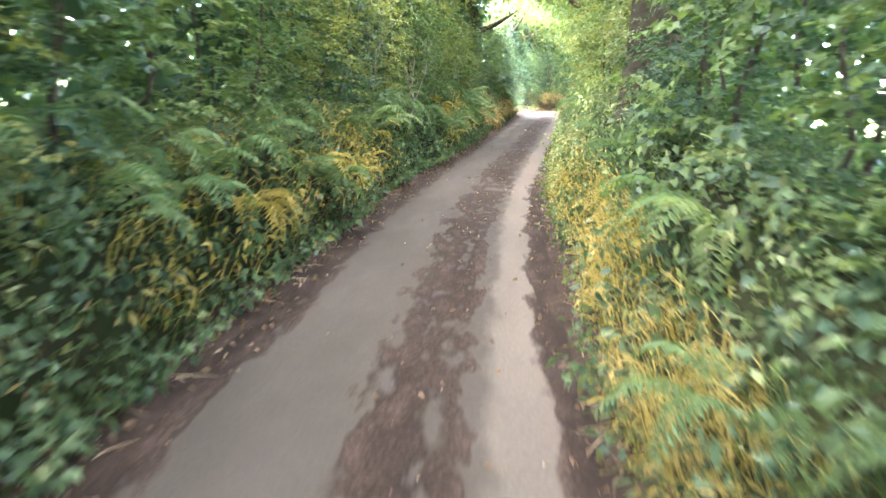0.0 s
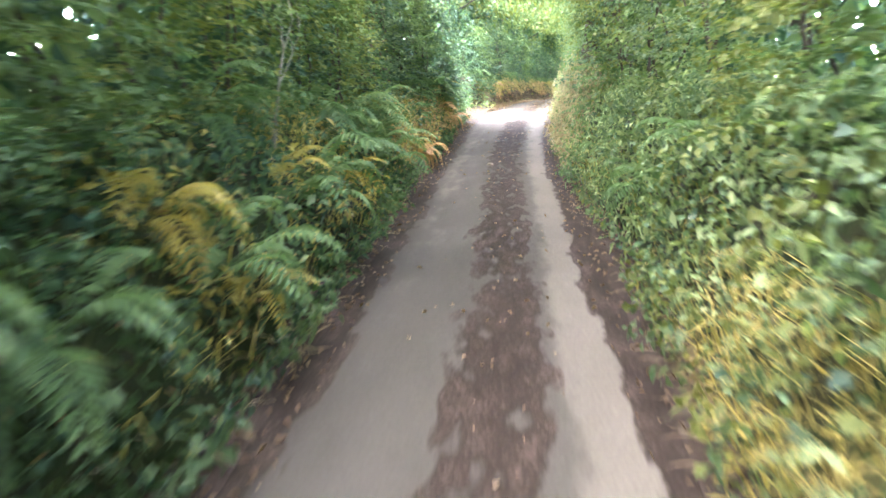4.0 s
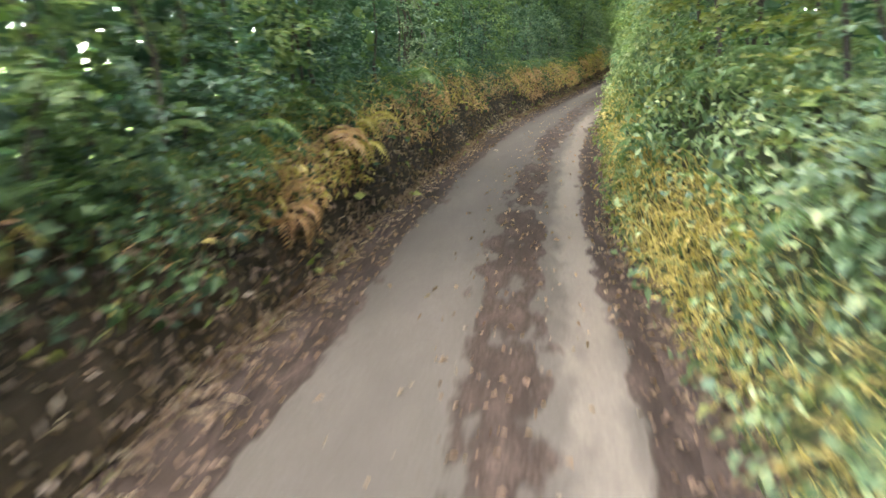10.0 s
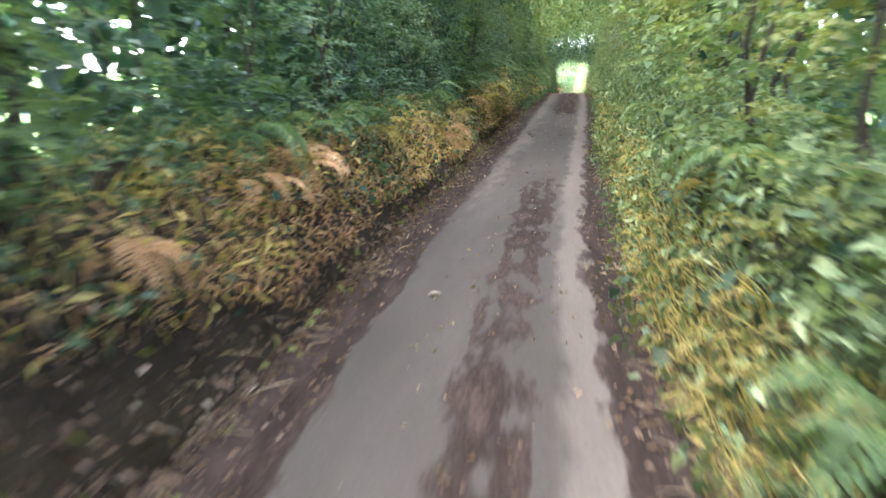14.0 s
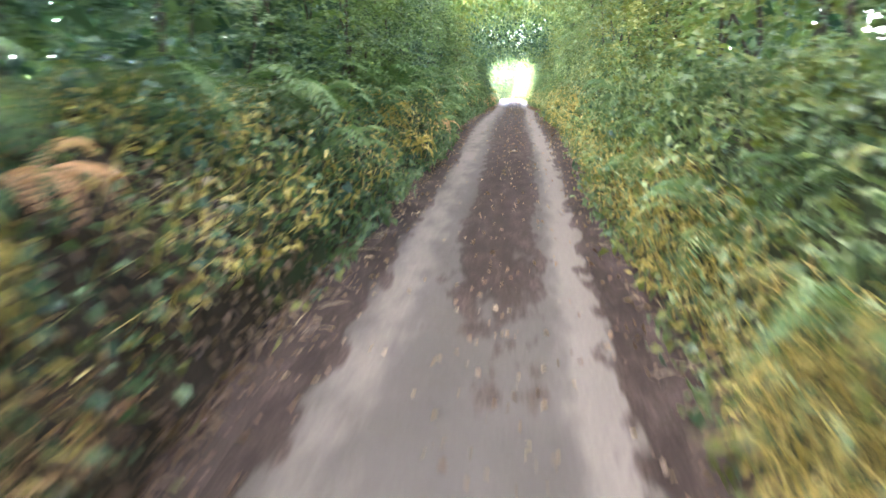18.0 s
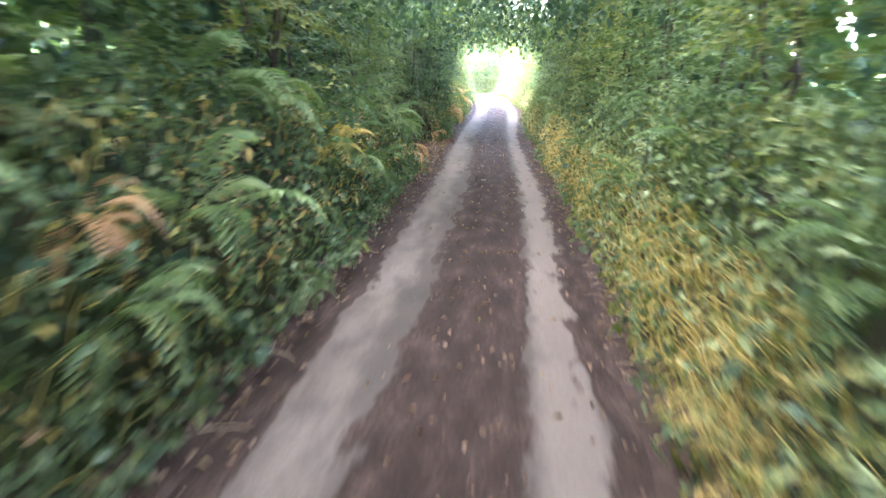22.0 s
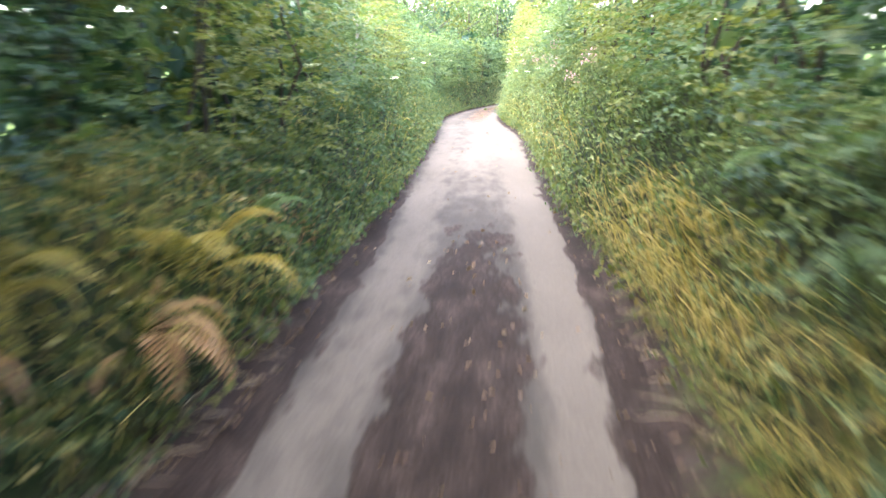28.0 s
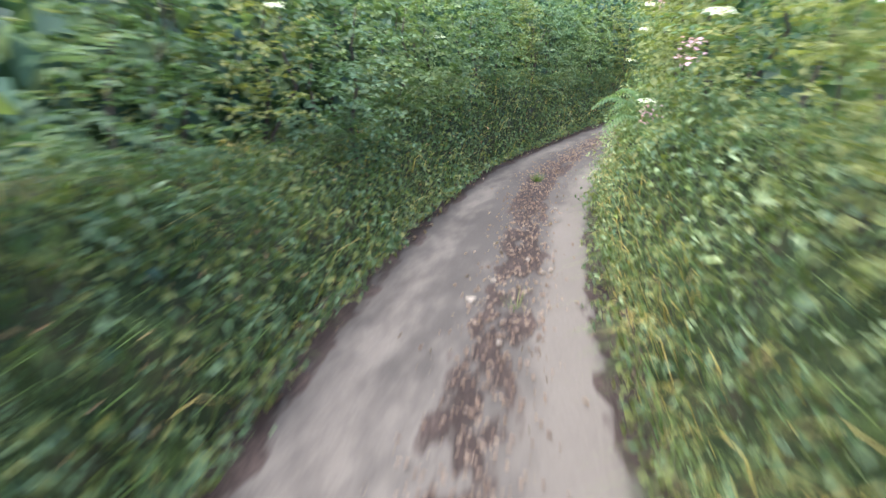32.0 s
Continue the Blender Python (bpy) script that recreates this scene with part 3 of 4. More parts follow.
def hedge_depth(side, mat, count, seed, label, size=0.26, tall=1.0):
    """The leafy mass behind the front shrubs, thick enough that no field shows through."""
    r = np.random.default_rng(seed)
    s = r.uniform(S0, LAST - 2, count)
    d = r.uniform(1.35, 3.6, count)
    high = 6.2 + 0.8 * wob(s, 5, seed) - (4.0 if side < 0 else 4.4) * bump_at(s, 138 if side < 0 else 135, 150, 5 if side < 0 else 9) - 3.5 * bump_at(s, 153, 200, 3)
    if side < 0:
        high = high - 2.8 * bump_at(s, 109, 116, 1.5) - 1.8 * bump_at(s, 116, 122, 1.5) - 1.2 * bump_at(s, 12, 20, 2)
    high = high * tall
    z = r.random(count) ** 1.05 * high
    ok = z < high - 0.5 * np.abs(d - 1.9)
    if side < 0:
        ok &= bump_at(s, 37.2, 44.0, 0.8) < r.random(count)
    s, d, z = s[ok], d[ok], z[ok]
    n = len(s)
    p = at(s, side * (foot(s, side) + d), bank_height(s, side, d) * 0.8 + z - 0.1)
    v, t = leaves(p, rand_dirs(r, n) + [0, 0, 0.5], rand_dirs(r, n) - [0, 0, 0.4], r.uniform(0.7, 1.3, n) * size * (1 - 0.5 * bump_at(s, 43, 46.5, 1) * (side < 0)), 0.75, r)
    tagged(new("hedge_depth", quick_mesh("hedge_depth", v, t, mat)), label, "hedge", kind="stuff")


hedge_depth(-1, M_HAZEL, 84000, 61, "deep leafy hedge growth behind the shrubs of the left bank")
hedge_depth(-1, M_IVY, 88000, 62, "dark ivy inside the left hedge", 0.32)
hedge_depth(1, M_HAZEL, 70000, 63, "deep leafy hedge growth behind the shrubs of the right bank")
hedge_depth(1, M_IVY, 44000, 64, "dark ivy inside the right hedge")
# Low filling layers in the dark ivy colour, so the hedge's shade is tinted in.
hedge_depth(-1, M_IVY, 20000, 65, "inner growth low in the left hedge, tinted dark for shade", 0.3, 0.55)
hedge_depth(1, M_IVY, 12000, 66, "inner growth low in the right hedge, tinted dark for shade", 0.3, 0.55)
build_hedge(-1)
build_hedge(1)
for s, u, wide in ((34.6, -2.25, 1.1), (35.5, -2.3, 1.2), (36.2, -2.55, 1.15), (36.4, -3.6, 1.25)):
    shrub("ivy" if u > -2.5 else "hazel", s, u, 0.5, 10 * wide, (wide, wide, 1.2), "shrubs of the left hedge")
for k, (s, u, h, kind) in enumerate([(36.7, -2.15, 0.35, "ivy"), (37.5, -2.35, 0.2, "blackthorn"), (38.0, -3.0, 0.1, "ivy"), (37.0, -2.2, 0.1, "ivy"), (37.3, -3.0, 0.1, "blackthorn"), (45.3, -3.9, 0.3, "nettle"), (45.4, -4.8, 0.2, "hazel"), (45.9, -6.0, 0.1, "lime"), (46.2, -7.3, 0.0, "hazel"), (40.5, -4.1, 0.36, "ivy"), (41.0, -4.9, 0.36, "ivy"), (41.2, -5.7, 0.36, "blackthorn"), (36.6, -3.4, 0.1, "blackthorn"), (36.3, -4.6, 0.1, "hazel"), (116.9, -2.5, 0.3, "blackthorn"), (117.9, -2.1, 0.5, "blackthorn"), (119.0, -1.9, 0.5, "ivy")]):
    shrub(kind, s, u, h, 25.0 * math.sin(k * 2.0), (1.0, 0.9, 0.75 if h < 0.35 else 0.85), "shrubs of the left hedge")


# ------------------------------------------------------------ trees
def tree(s, u, high, girth, spread, seed, mat, label, count=1500, lean=0.0, low=0.45, clad=False, leaf=1.0):
    r = np.random.default_rng(seed)
    side = -1 if u < 0 else 1
    ob = tagged(new("tree"), label, "tree", "trees along the lane")
    root = float(bank_height(s, side, abs(u) - float(foot(s, side)))) - 0.25 if abs(u) > float(foot(s, side)) else 0
    ob.matrix_basis = Matrix.Translation(at(s, u, root)) @ Matrix.Rotation(heading(s), 4, "Z")
    bm = bmesh.new()
    pts, rad = [], []
    for i in range(8):
        f = i / 7
        pts.append((lean * f ** 1.5 * -side + 0.1 * math.sin(seed + f * 5), 0.12 * math.sin(seed * 2 + f * 4), f * high * 0.8))
        rad.append(girth * (1.35 - 0.35 * min(f * 5, 1)) * (1 - 0.75 * f))
    tube(bm, pts, rad, 10)
    part("trunk", bm, M_BARK, ob)
    ends = []
    for k in range(6):
        f = 0.35 + 0.1 * k
        i = f * 7
        p = Vector(pts[int(i)]).lerp(Vector(pts[min(int(i) + 1, 7)]), i - int(i))
        a = seed + k * 2.3
        d = Vector((math.cos(a), math.sin(a), 0.55)).normalized()
        reach = spread * (0.75 + 0.3 * math.sin(a * 3))
        mid = p + d * reach * 0.5 + Vector((0, 0, -0.1))
        end = p + d * reach
        bm = bmesh.new()
        tube(bm, [p, mid, end], [girth * 0.4 * (1 - f * 0.6), girth * 0.22, 0.015], 6)
        part("limb", bm, M_BARK, ob)
        ends.append((np.array(mid), np.array(end)))
    n_spray = 60
    kk = r.integers(0, len(ends), n_spray)
    ff = r.uniform(0.0, 1.15, n_spray)[:, None]
    mids, tips = np.array([e[0] for e in ends]), np.array([e[1] for e in ends])
    cen = mids[kk] * (1 - ff) + tips[kk] * ff + r.normal(size=(n_spray, 3)) * [spread * 0.28, spread * 0.28, spread * 0.2]
    cen[:, 2] = np.maximum(cen[:, 2], high * low)
    k = r.integers(0, n_spray, count)
    p = cen[k] + r.normal(size=(count, 3)) * 0.32
    nrm = rand_dirs(r, count) + [0, 0, 0.8]
    tip = rand_dirs(r, count) - [0, 0, 0.5]
    v, t = leaves(p, nrm, tip, r.uniform(0.08, 0.15, count) * leaf, 0.75, r)
    part_of("crown", quick_mesh("crown", v, t, mat), ob)
    if clad:
        n = 2800
        f = r.random(n) ** 1.3 * 0.75
        q = f * 7
        i = np.minimum(q.astype(int), 6)
        axis = np.array(pts)
        c = axis[i] * (1 - (q - i))[:, None] + axis[i + 1] * (q - i)[:, None]
        a = r.uniform(0, 2 * np.pi, n)
        rr = np.interp(f, np.linspace(0, 1, 8), rad) + r.random(n) * 0.16
        o = np.stack([np.cos(a), np.sin(a), 0 * a], 1)
        v, t = leaves(c + o * rr[:, None], o + rand_dirs(r, n) * 0.5 + [0, 0, 0.3], rand_dirs(r, n) * 0.6 - [0, 0, 1], r.uniform(0.06, 0.12, n), 0.85, r)
        part_of("ivy", quick_mesh("ivy", v, t, M_IVY), ob, "dark ivy climbing the trunk")
    return ob


TREE_MATS = [M_HAZEL, M_LIME, M_HAZEL, M_NETTLE]
s_tree, k_tree = -4.0, 0
while s_tree < 126:
    for side_tree in (-1, 1):
        st = s_tree + (2.6 if side_tree > 0 else 0)
        if side_tree < 0 and (36.5 < st < 46.5 or 62 < st < 66 or 109 < st < 121):
            continue
        u_tree = side_tree * (float(half_width(st)) + 2.6 + float(rng.uniform(0, 0.9)))
        if side_tree < 0:
            u_tree = min(u_tree, -3.1)
        tree(st, u_tree, float(rng.uniform(7.5, 10)), float(rng.uniform(0.1, 0.2)), float(rng.uniform(2.4, 3.4)), 100 + k_tree, M_LIME if st < 36 else TREE_MATS[k_tree % 4], "slender hedgerow tree with a leafy crown arching over the lane", 1500, 0.6)
        k_tree += 1
    s_tree += 6.5


# trees with their own look
tree(31.0, -2.9, 9.0, 0.42, 3.2, 201, M_IVY, "stout dark ivy-clad tree on the bank", 1700, clad=True)
tree(30.6, 2.15, 8.5, 0.5, 3.0, 202, M_HAZEL, "broad old brown bole standing at the edge of the lane", 1700)
tree(9.4, 2.15, 8.0, 0.33, 3.0, 203, M_IVY, "rough brown trunk rising from the bank", 1700)
tree(44.9, -3.0, 9.0, 0.3, 3.2, 204, M_LIME, "ivy-wrapped tree at the corner of the field gateway", 5000, clad=True, leaf=0.55)
tree(24.0, -3.7, 9.0, 0.24, 3.0, 205, M_LIME, "pale grey trunk behind the hedge", 1500)
tree(124.0, -2.6, 8.0, 0.15, 2.6, 206, M_LIME, "slim trunk at the mouth of the leafy tunnel", 1500)
for k in range(16):
    tree(162 + k * 1.6, (-6.5 - 2.0 * float(rng.random())) if k % 2 else (-10 - 3 * float(rng.random())), float(rng.uniform(6.5, 9)), float(rng.uniform(0.12, 0.2)), 3.6, 260 + k, (M_IVY, M_HAZEL, M_LIME)[k % 3], "leafy tree of the wood beyond the bend", 3600, low=0.2, clad=k % 4 == 0, leaf=1.9)
for k in range(10):
    tree(160 + k * 2.4, -4.5 - 3 * float(rng.random()), float(rng.uniform(5, 7)), 0.12, 2.4, 230 + k, TREE_MATS[k % 4], "thin-stemmed tree in the copse beyond the bend", 1300)


# ------------------------------------------------------------ undergrowth, ivy, dry grass and litter
def on_bank(s, side, d, lift=0.0):
    return at(s, side * (foot(s, side) + d), bank_height(s, side, d) + lift)


def lane_right(s):
    return np.stack([np.interp(s, TABLE_S, TABLE_N[:, 0]), np.interp(s, TABLE_S, TABLE_N[:, 1]), 0 * s], 1)


def carpet(name, side, count, mat, size, slim, label, keep, d_range=(-0.06, 1.5), lift=0.22, seed=1):
    """Low leafy growth over the face of a bank."""
    r = np.random.default_rng(seed)
    s = r.uniform(-4, 178, count)
    d = d_range[0] + (d_range[1] - d_range[0]) * r.random(count) ** (1.7 if side < 0 else 1.25)
    ok = keep(s, d, r.random(count))
    s, d = s[ok], d[ok]
    n = len(s)
    clump = 0.5 + 0.5 * np.sin(s * 3.1 + seed) * np.sin(s * 1.3 + d * 6)
    p = on_bank(s, side, d, 0) + r.normal(size=(n, 3)) * 0.03
    away = -side * lane_right(s) * 0.8 + [0, 0, 0.6]
    p = p + away * (r.random((n, 1)) * lift * (0.5 + clump[:, None]))
    nrm = away * 0.8 + rand_dirs(r, n) * 0.75
    tip = rand_dirs(r, n) - [0, 0, 0.6] - side * lane_right(s) * 0.3
    v, t = leaves(p, nrm, tip, r.uniform(0.5, 1.2, n) * np.where(r.random(n) < 0.1, 1.4, 1.05) * size * (1 - 0.3 * bump_at(s, 129, 200, 3)), slim, r)
    tagged(new(name, quick_mesh(name, v, t, mat)), label, "undergrowth", kind="stuff")


def bare_left(s, d):
    """Stretches where the foot of the left bank is naked earth."""
    return (bump_at(s, 44.5, 82, 2) + bump_at(s, 112, 116, 1) + bump_at(s, 37.6, 43.0, 0.5)) * (d < (0.22 + 0.1 * wob(s, 1.3, 2)) * (1 - 0.5 * bump_at(s, 68, 90, 3)))


carpet("undergrowth", -1, 150000, M_NETTLE, 0.086, 0.58, "dense low nettles and brambles on the left bank", lambda s, d, x: x > 0.12 + bare_left(s, d) * 0.9 + 0.85 * yellow_left(s) * (d < 0.6) + 0.3 * bump_at(s, 45, 80, 2) * (d < 0.5), seed=3, lift=0.34)
# Lightened herbs carry the brighter light of the right bank in their colour.
carpet("hedge_herbs", 1, 90000, M_LIT_HERB, 0.085, 0.42, "pale green goosegrass and herbs on the right bank, lightened for brighter light", lambda s, d, x: x < 0.25 + 0.7 * bump_at(s, 10, 27, 2) + 0.7 * bump_at(s, 36, 106, 4) + 0.6 * bump_at(s, 122, 200, 3) - 0.7 * yellow_right(s) * (d < 0.2), (0.05, 1.5), 0.4, 41)
carpet("undergrowth", 1, 120000, M_NETTLE, 0.082, 0.58, "dense low nettles and brambles on the right bank", lambda s, d, x: x > 0.1 + 0.1 * bump_at(s, 36, 72, 2) + 0.75 * yellow_right(s) * (d < 0.2) + 0.4 * bump_at(s, 130, 200, 3), seed=4, lift=0.34)
carpet("ivy_carpet", 1, 62000, M_IVY, 0.085, 0.95, "dark ivy carpeting the right bank", lambda s, d, x: x < 0.16 + 0.3 * bump_at(s, -10, 12, 2) - 0.6 * bump_at(s, 126, 200, 3), seed=5, lift=0.26)
carpet("ivy_carpet", -1, 42000, M_IVY, 0.085, 0.95, "dark ivy trailing over the left bank", lambda s, d, x: x > 0.45 + bare_left(s, d) * 0.55 + 0.4 * bump_at(s, 126, 200, 3), seed=6)
carpet("bright_herbs", 1, 72000, M_LIME, 0.09, 0.7, "bright green herbs in the open part of the right bank", lambda s, d, x: x < bump_at(s, 124, 200, 4) * 0.9 + bump_at(s, 33, 38, 1.5) + 0.45 * bump_at(s, 10, 20, 2) + 0.45 * bump_at(s, 54, 106, 4) + 0.1, seed=8, lift=0.3)
carpet("bright_herbs", -1, 56000, M_LIME, 0.09, 0.7, "bright green herbs in the open part of the left bank", lambda s, d, x: x < bump_at(s, 124, 200, 4) * 0.9 + bump_at(s, 36, 45, 1.0) * 0.8 + 0.05, seed=9, lift=0.3)


def blades(name, side, count, mat, label, keep, d_range, length, seed, rise=0.7, taller=0.15):
    """Arching grass blades that lean out over the edge of the lane."""
    r = np.random.default_rng(seed)
    s = r.uniform(S0 + 4, LAST - 4, count)
    tuft = np.round(s / 0.22) * 0.22 + r.normal(size=count) * 0.05
    s = np.where(r.random(count) < 0.8, tuft, s)
    d = r.uniform(*d_range, count)
    ok = keep(s, d, r.random(count))
    s, d = s[ok], d[ok]
    n = len(s)
    p = on_bank(s, side, d, 0)
    lean = unit(-side * lane_right(s) * r.uniform(0.3, 1.0, (n, 1)) + rand_dirs(r, n) * 0.6 * [1, 1, 0])
    L = r.uniform(0.6, 1.3, (n, 1)) * length * (1 + taller * bump_at(s, 129, 200, 3))[:, None]
    mid = p + lean * L * 0.2 + [0, 0, 1] * L * rise * 0.62
    bend = p + lean * L * 0.5 + [0, 0, 1] * L * rise * 0.85
    end = p + lean * L * 0.92 + [0, 0, 1] * L * rise * 0.62
    w = unit(np.cross(lean, np.array([0, 0, 1.0]))) * r.uniform(0.003, 0.0075, (n, 1))
    v = np.stack([p - w, p + w, mid - w * 0.9, mid + w * 0.9, bend - w * 0.7, bend + w * 0.7, end], 1).reshape(-1, 3)
    k = np.arange(n)[:, None] * 7
    t = np.concatenate([k + [0, 1, 3], k + [0, 3, 2], k + [2, 3, 5], k + [2, 5, 4], k + [4, 5, 6]], 1).reshape(-1, 3)
    tagged(new(name, quick_mesh(name, v, t, mat)), label, "grass", kind="stuff")


carpet("yellowed_herbs", 1, 46000, M_STRAW, 0.1, 0.2, "yellowed drooping leaves at the foot of the right bank", lambda s, d, x: x < yellow_right(s) * (1.1 - 2.5 * d) - 0.05, (-0.04, 0.26), 0.16, 15)
carpet("yellowed_herbs", -1, 50000, M_STRAW, 0.1, 0.35, "yellowed drooping leaves on the left bank", lambda s, d, x: x < yellow_left(s) * 0.85 - bare_left(s, d), (0.1, 0.9), 0.28, 16)
carpet("withered_bracken", -1, 150000, M_RUST, 0.075, 0.24, "rust-brown withered bracken leaflets on the left bank", lambda s, d, x: x < 1.0 * bump_at(s, 27, 36, 1) * (0.7 + 0.4 * wob(s, 1.5, 1)) + 0.95 * bump_at(s, 50, 66, 1.5) * (0.7 + 0.5 * wob(s, 1.7, 2)) + 0.6 * bump_at(s, 104, 132, 2) * np.clip(wob(s, 1.6, 4), 0, 1) + 0.6 * bump_at(s, 64, 79, 1.5) + 0.02 - 0.95 * bare_left(s, d), (0.1, 0.6), 0.24, 17)
carpet("withered_growth", 1, 130000, M_DRY, 0.13, 0.2, "brown dead strands hanging round the old bole", lambda s, d, x: x < 0.95 * bump_at(s, 27.5, 33, 1) + 0.8 * bump_at(s, 33, 37.5, 1) * (d < 0.4), (0.0, 0.9), 0.45, 18)
carpet("bank_litter", -1, 60000, M_LITTER, 0.075, 0.5, "brown dead leaves caught on the bare earth of the left bank", lambda s, d, x: x < 0.95 * bump_at(s, 44.5, 82, 2), (-0.04, 0.5), 0.1, 19)
blades("dry_grass", 1, 64000, M_STRAW, "straw-yellow grass drooping from the right bank", lambda s, d, x: x < yellow_right(s) * (1.1 - 2.5 * d), (0.0, 0.24), 0.36, 11)
blades("dry_grass", -1, 34000, M_STRAW, "straw-yellow grass drooping from the left bank", lambda s, d, x: x < yellow_left(s) * 0.8 + 0.05 - 0.9 * bare_left(s, d), (0.0, 0.85), 0.42, 12)
blades("green_grass", 1, 30000, M_GRASS, "green grass along the foot of the right bank", lambda s, d, x: x < 0.35 + 0.6 * bump_at(s, 128, 200, 3), (-0.1, 0.7), 0.34, 13, taller=0.5)
blades("green_grass", -1, 24000, M_GRASS, "green grass along the foot of the left bank", lambda s, d, x: x < 0.3 + 0.6 * bump_at(s, 128, 200, 3) - bare_left(s, d), (-0.05, 0.7), 0.34, 14, taller=0.5)


for stalk_side, stalk_seed in ((-1, 45), (1, 46)):
    blades("fallen_stalks", stalk_side, 3000, M_DRY, "brown dead stalks lying along the %s edge of the lane" % ("left" if stalk_side < 0 else "right"), lambda s, d, x: x < 0.5 + 0.5 * wob(s, 2.2, 9) - 0.8 * bump_at(s, 134, 200, 3), (-0.25, 0.1), 0.24, stalk_seed, rise=0.1)


def litter(name, count, where, label, seed):
    r = np.random.default_rng(seed)
    p = where(r, count)
    n = len(p)
    nrm = rand_dirs(r, n) * 0.45 + [0, 0, 1.0]
    v, t = leaves(p, nrm, rand_dirs(r, n), r.uniform(0.025, 0.068, n), 0.6, r, 0.5)
    tagged(new(name, quick_mesh(name, v, t, M_LITTER)), label, "fallen leaves", kind="stuff")


def edge_litter(side):
    def where(r, n):
        s = r.uniform(S0 + 2, LAST - 3, n)
        x = r.random(n)
        ok = x < (0.5 + 0.5 * bump_at(s, 36, 66, 3) + 0.3 * bump_at(s, 108, 118, 2)) * (1 - 0.75 * bump_at(s, 133, 200, 3))
        s = s[ok]
        f = np.abs(r.normal(size=len(s)))
        u = half_width(s) - 0.1 + (verge(s, side) + 0.15) * np.clip(1 - 0.45 * f, 0, 1)
        k = np.clip((u - half_width(s) + 0.12) / np.maximum(foot(s, side) - half_width(s) + 0.3, 0.1), 0, 1)
        return at(s, side * u, 0.012 + 0.075 * k ** 1.5 - 0.02)
    return where


def road_litter(r, n):
    s = r.uniform(S0 + 2, 172, n)
    ok = r.random(n) < (0.3 + 0.6 * bump_at(s, 40, 64, 3) + 0.4 * bump_at(s, 76, 132, 4)) * (1 - 0.8 * bump_at(s, 135, 150, 3))
    s = s[ok]
    u = r.normal(size=len(s)) * 0.35 + 0.15
    u = np.clip(u, -1.1, 1.1)
    return at(s, u, -0.03 * u ** 2 + 0.016)


litter("leaf_litter", 30000, edge_litter(-1), "brown fallen leaves along the left edge of the tarmac", 21)
litter("leaf_litter", 26000, edge_litter(1), "brown fallen leaves along the right edge of the tarmac", 22)
def recess_litter(r, n):
    s = r.uniform(110.5, 118, n)
    u = half_width(s) + r.random(n) * (verge(s, -1) + 0.5)
    d = u - foot(s, -1)
    return at(s, -u, np.where(d > 0, bank_height(s, -1, np.maximum(d, 0)) + 0.05, 0.06))


def apron_litter(r, n):
    s = r.uniform(37.5, 46, n)
    u = half_width(s) + np.abs(r.normal(size=n)) * 0.45
    return at(s, -u, 0.03 + 0.05 * np.clip(u - half_width(s), 0, 1) + 0.03)


litter("leaf_litter", 1700, recess_litter, "thick brown leaf litter in the recess beside the lane", 24)
litter("leaf_litter", 900, apron_litter, "dead leaves and chips strewn over the gateway apron", 25)
litter("leaf_litter", 5200, road_litter, "scattered pale dead leaves on the tarmac", 23)


# ------------------------------------------------------------ ferns
def frond_mesh(seed, mat, droop, pairs=17):
    """One fern frond: an arching stalk with paired tapering leaflets."""
    r = random.Random(seed)
    v, f = [], []

    def add(*pts):
        k = len(v)
        v.extend(pts)
        if len(pts) == 4:
            f.append((k, k + 1, k + 2))
            f.append((k, k + 2, k + 3))
        else:
            f.append((k, k + 1, k + 2))

    def spine(q):
        return Vector((0, q * (1 - 0.18 * droop * q), 0.62 * math.sin(q * 1.9) * (1.1 - 0.25 * droop) - droop * 0.5 * q ** 2.4))

    for i in range(8):
        a, b = spine(i / 8), spine((i + 1) / 8)
        w = 0.008 * (1 - i / 9)
        add(a + Vector((-w, 0, 0)), a + Vector((w, 0, 0)), b + Vector((w, 0, 0)), b + Vector((-w, 0, 0)))
    for i in range(pairs):
        q = 0.16 + 0.82 * i / (pairs - 1)
        c = spine(q)
        t = (spine(min(q + 0.02, 1.0)) - spine(q - 0.02)).normalized()
        long = 0.26 * (math.sin(min((q - 0.1) * 2.6, 1.57)) ** 0.8) * (1.06 - q) ** 0.62 * 1.15
        for side in (-1, 1):
            k = r.uniform(0.85, 1.1)
            out = (Vector((side, 0, -0.12 * r.random() - 0.05)) + t * 0.35).normalized() * long * k
            wide = t * 0.024
            tip = c + out + Vector((0, 0, -0.25 * long))
            add(c - wide * 0.6, c + out * 0.5 - wide, tip, c + out * 0.5 + wide)
    return mesh_of("frond", v, f, mat)


FRONDS = {name: [frond_mesh(60 + i, mat, dr) for i, dr in enumerate((0.5, 0.9, 1.25))] for name, mat in (("green", M_FERN), ("yellow", M_YELLOW), ("rust", M_RUST))}
FERN_LABELS = {"green": "green fern with arching feathery fronds on the bank", "yellow": "yellowing bracken fern at the foot of the bank", "rust": "rust-brown withered bracken hanging from the bank"}
FERN_GROUPS = {"green": "green ferns", "yellow": "yellow bracken", "rust": "rust bracken"}


